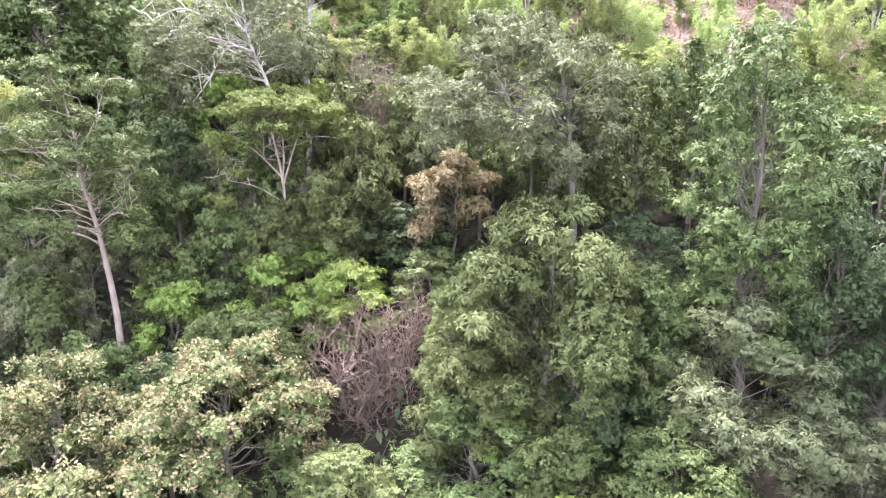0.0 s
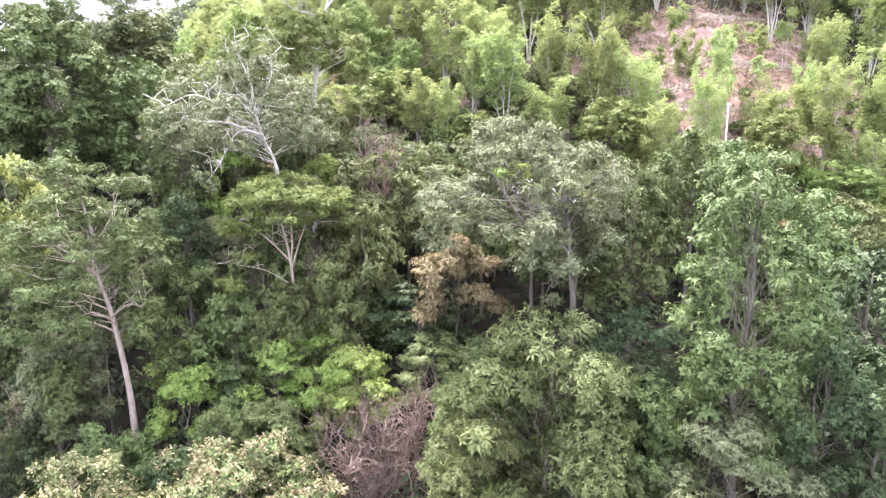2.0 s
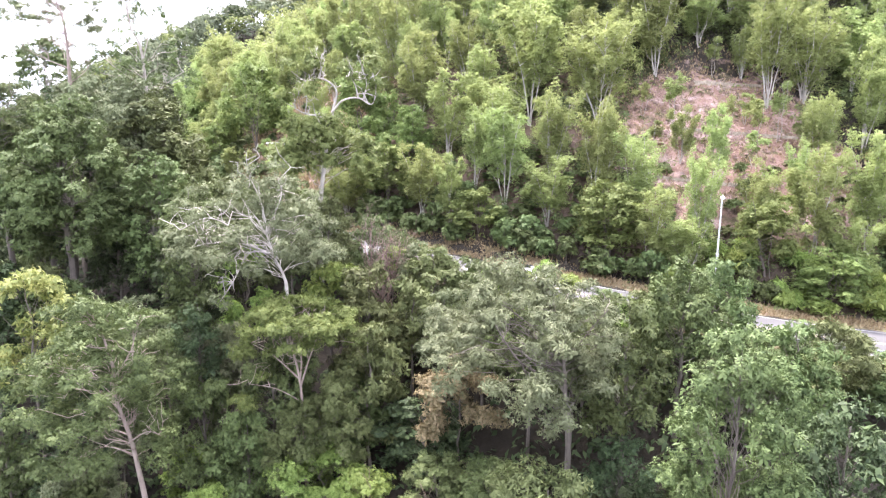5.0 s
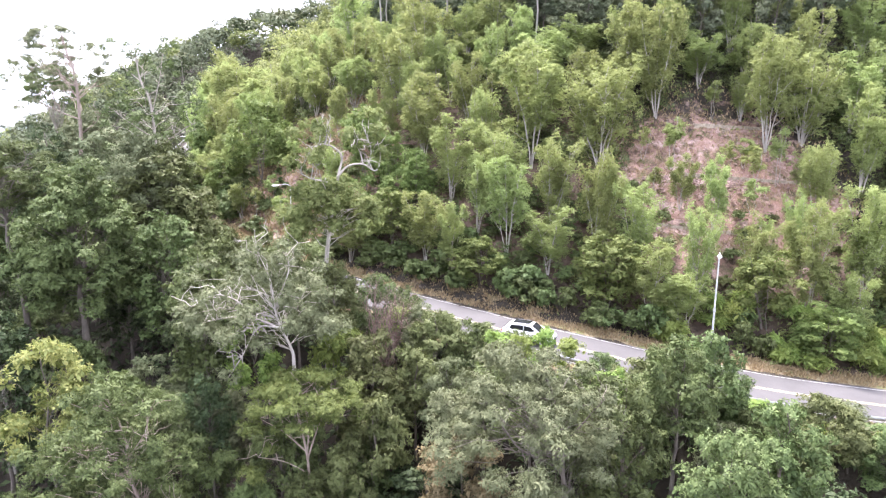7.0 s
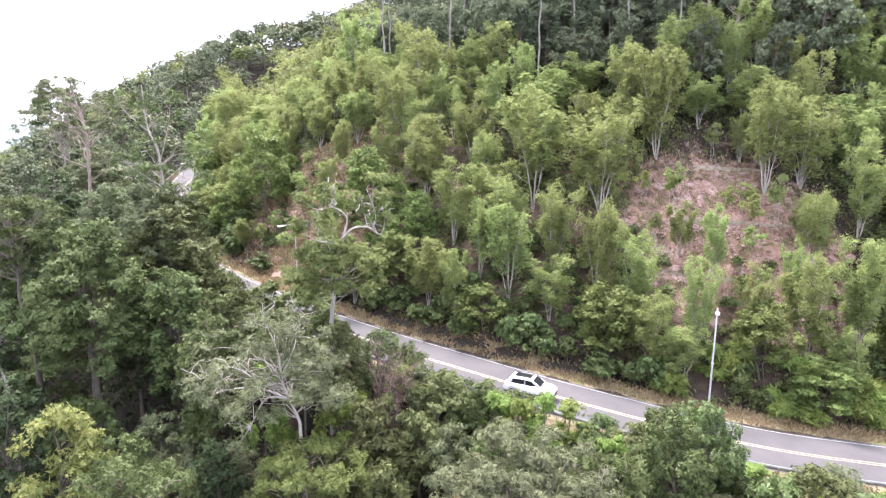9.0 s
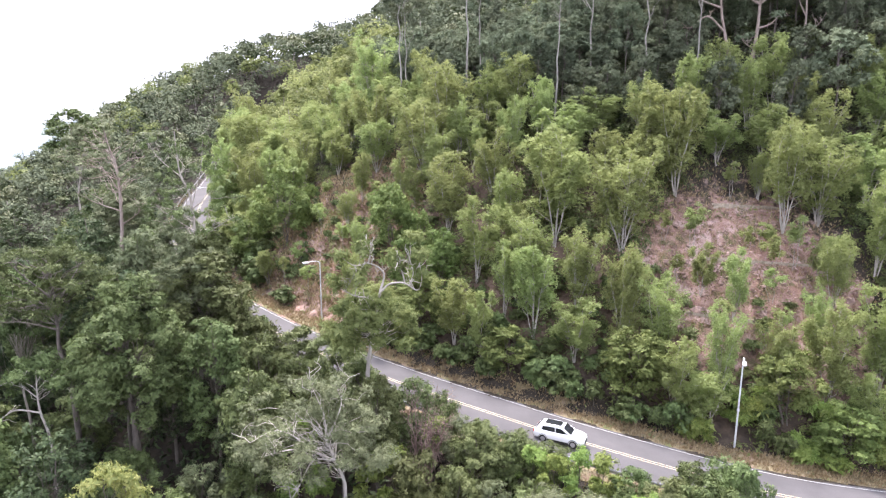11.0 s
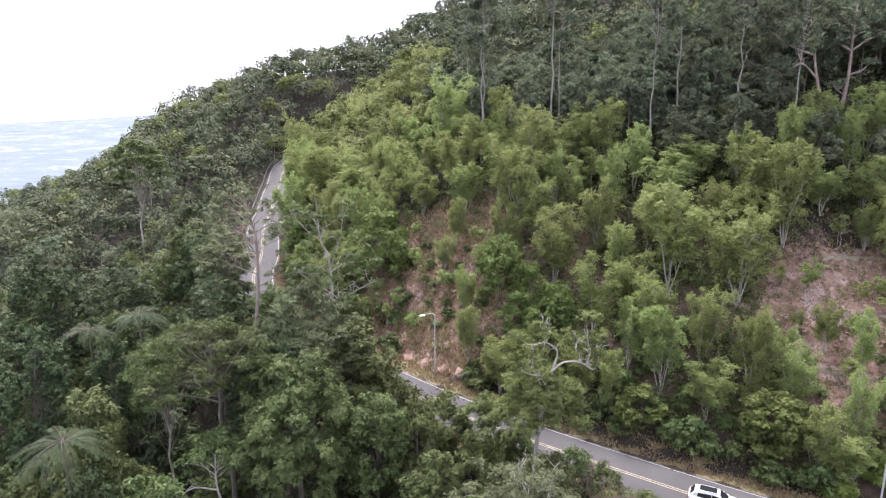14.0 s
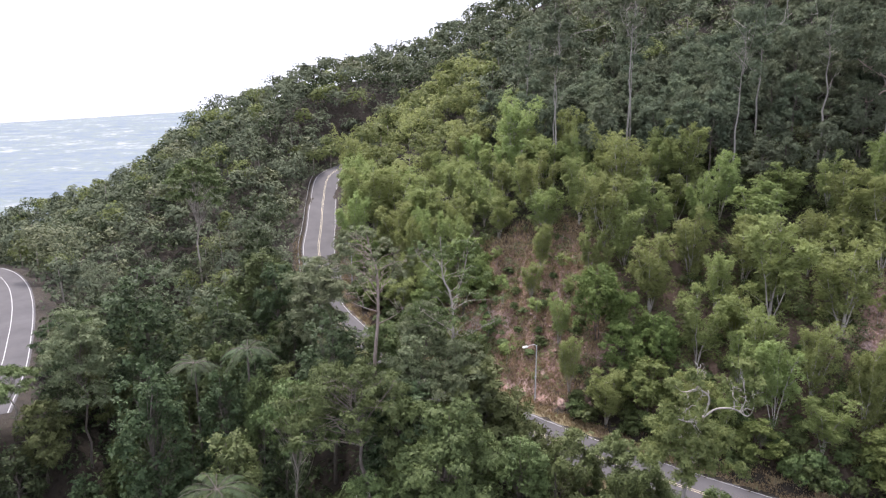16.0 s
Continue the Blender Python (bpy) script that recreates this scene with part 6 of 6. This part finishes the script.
def meadow(name, label, n, cx, cy, rx, ry, tall, seed):
    rg = np.random.default_rng(seed)
    a, r = rg.uniform(0, 6.283, n), np.sqrt(rg.random(n))
    x, y = cx + rx * r * np.cos(a), cy + ry * r * np.sin(a)
    sd, _ = nearest(ROAD, x, y)
    x, y = x[sd > 6], y[sd > 6]
    blades(name, label, np.stack([x, y, height(x, y) - 0.03], 1), tall, "straw", seed + 1)


verge("verge_grass", "dry tawny grass along the road verge", 26000, 3.9, 6.6, 0.38, 41)
verge("near_verge_grass", "dry grass along the valley side of the road", 9000, -5.6, -3.95, 0.32, 43)
meadow("bank_grass", "tawny dry grass on the open bank", 16000, -20, 91, 13, 16, 0.55, 45)
meadow("face_grass", "thin dry growth on the bare face", 6000, 30.5, 73, 16, 11, 0.4, 47)


# far woods
def far_wood(name, label, leaf, keep, seed, tall=(8, 14), n=20000, trunks=0.15, area=(-290, 190, 60, 320), mix=(1.0,)):
    rg = np.random.default_rng(seed)
    pos, nor, big = [], [], []
    wood = Wood()
    pts = np.stack([rg.uniform(area[0], area[1], n), rg.uniform(area[2], area[3], n)], 1)
    d, _ = nearest(ROAD, pts[:, 0], pts[:, 1])
    d2, _ = nearest(LOWER, pts[:, 0], pts[:, 1])
    pts = pts[(np.abs(d2) > 6.5) & (np.abs(d) > np.where(pts[:, 1] > 186, 4.6, 7.5)) & keep(pts[:, 0], pts[:, 1], d)]
    z = height(pts[:, 0], pts[:, 1])
    used = np.zeros((0, 3))
    tone = []
    for i_, ((x, y), gz_) in enumerate(zip(pts, z)):
        r = rg.uniform(3.2, 5.8) if i_ < n // 3 else rg.uniform(2.2, 3.8)
        r *= 1.15 if y > 200 else 1.0
        if len(used) and np.any((x - used[:, 0]) ** 2 + (y - used[:, 1]) ** 2 < (0.5 * (r + used[:, 2])) ** 2):
            continue
        used = np.vstack([used, (x, y, r)])
        h = (rg.uniform(*tall) + (4 if rg.random() < 0.12 and y < 200 else 0)) * (0.85 if y > 200 else 1)
        k = rg.integers(13, 20)
        o = rg.normal(size=(k, 3))
        o[:, 2] = np.where(o[:, 2] < -0.3, -o[:, 2], o[:, 2])
        o /= np.linalg.norm(o, axis=1)[:, None]
        c = o * (0.66 * r, 0.66 * r, 0.34 * h) * rg.uniform(0.75, 1, (k, 1)) + (x, y, gz_ + h * 0.6)
        rad = r * rg.uniform(0.3, 0.46, k)
        far = math.hypot(x + 20, y) if y > 60 else 300
        m = 190 if y < 60 else 620 if far < 170 else 350 if far < 235 else 250
        p, q = clump_leaves(rg, c, rad, m, 0.8, 0.72, 5, 0.45)
        pos.append(p)
        nor.append(q + 0.7 * (p - (x, y, gz_ + h * 0.45)) / r)
        big.append(np.full(m, 0.57 if far < 170 else 0.83 if far < 235 else 1.05))
        tone.append(np.full(m, rg.choice(len(mix), p=mix)))
        if rg.random() < trunks:
            wood.limb([(x, y, gz_ - 1), (x + rg.normal(0, 0.3), y, gz_ + h * 0.5), (x + rg.normal(0, 0.5), y, gz_ + h * 0.95)], 0.22, 0.08, 5)
    v, q = leaf_quads(rg, np.vstack(pos), np.vstack(nor), 1.0, 0.55, 0.15)
    v = v.reshape(-1, 4, 3)
    s = np.concatenate(big)[:, None, None]
    v = (v[:, :1] + (v - v[:, :1]) * s).reshape(-1, 3)
    root = tagged(new(name), label, "forest", kind="stuff")
    me = mesh_np("crowns", v, q, [LEAF[k] for k in leaf])
    me.polygons.foreach_set("material_index", np.concatenate(tone).astype(np.int32))
    tagged(child("crowns", me, root), kind="stuff")
    tagged(child("trunks", wood.mesh("trunks", BARK["pale"]), root), kind="stuff")


far_wood("distant_forest", "unbroken dark green forest on the hill", ("far", "dark", "slope_mid", "grey"),
         lambda x, y, d: (x > -290) & (y < 292) & (((y > 205) | (x < -92) | ((d < 0) & (y > 118)) | ((x > 104) & (x < 8 + 0.76 * y)) | ((d > 40) & (y > 147)))) & (x > -50 - 0.72 * y) & (x < 20 + 0.72 * y), 8, mix=(0.56, 0.22, 0.1, 0.12))
far_wood("valley_wood", "mixed green wood on the lower slope", ("mid",), lambda x, y, d: (d < -20) & ((x < -62) | (x > 42) | (y < -42) | (y > 18)) & ~((y > 18) & (x > -40 - 0.76 * y) & (x < 8 + 0.76 * y)), 10, (6, 9), 3200, 0.2, (-125, 95, -75, 60))
far_wood("distant_slope_wood", "bright green trees above the far bend", ("slope_mid", "slope"), lambda x, y, d: (d > 7.5) & (d < 42) & (y > 140) & (y < 215), 9, (7, 11), 3000, 0.1, (-70, -5, 135, 220), (0.6, 0.4))
for near_kinds, mid_kinds, high_kinds in KINDS.values():
    for src in {*near_kinds, *mid_kinds, *high_kinds}:
        for o in (*src.children, src):
            bpy.data.objects.remove(o)
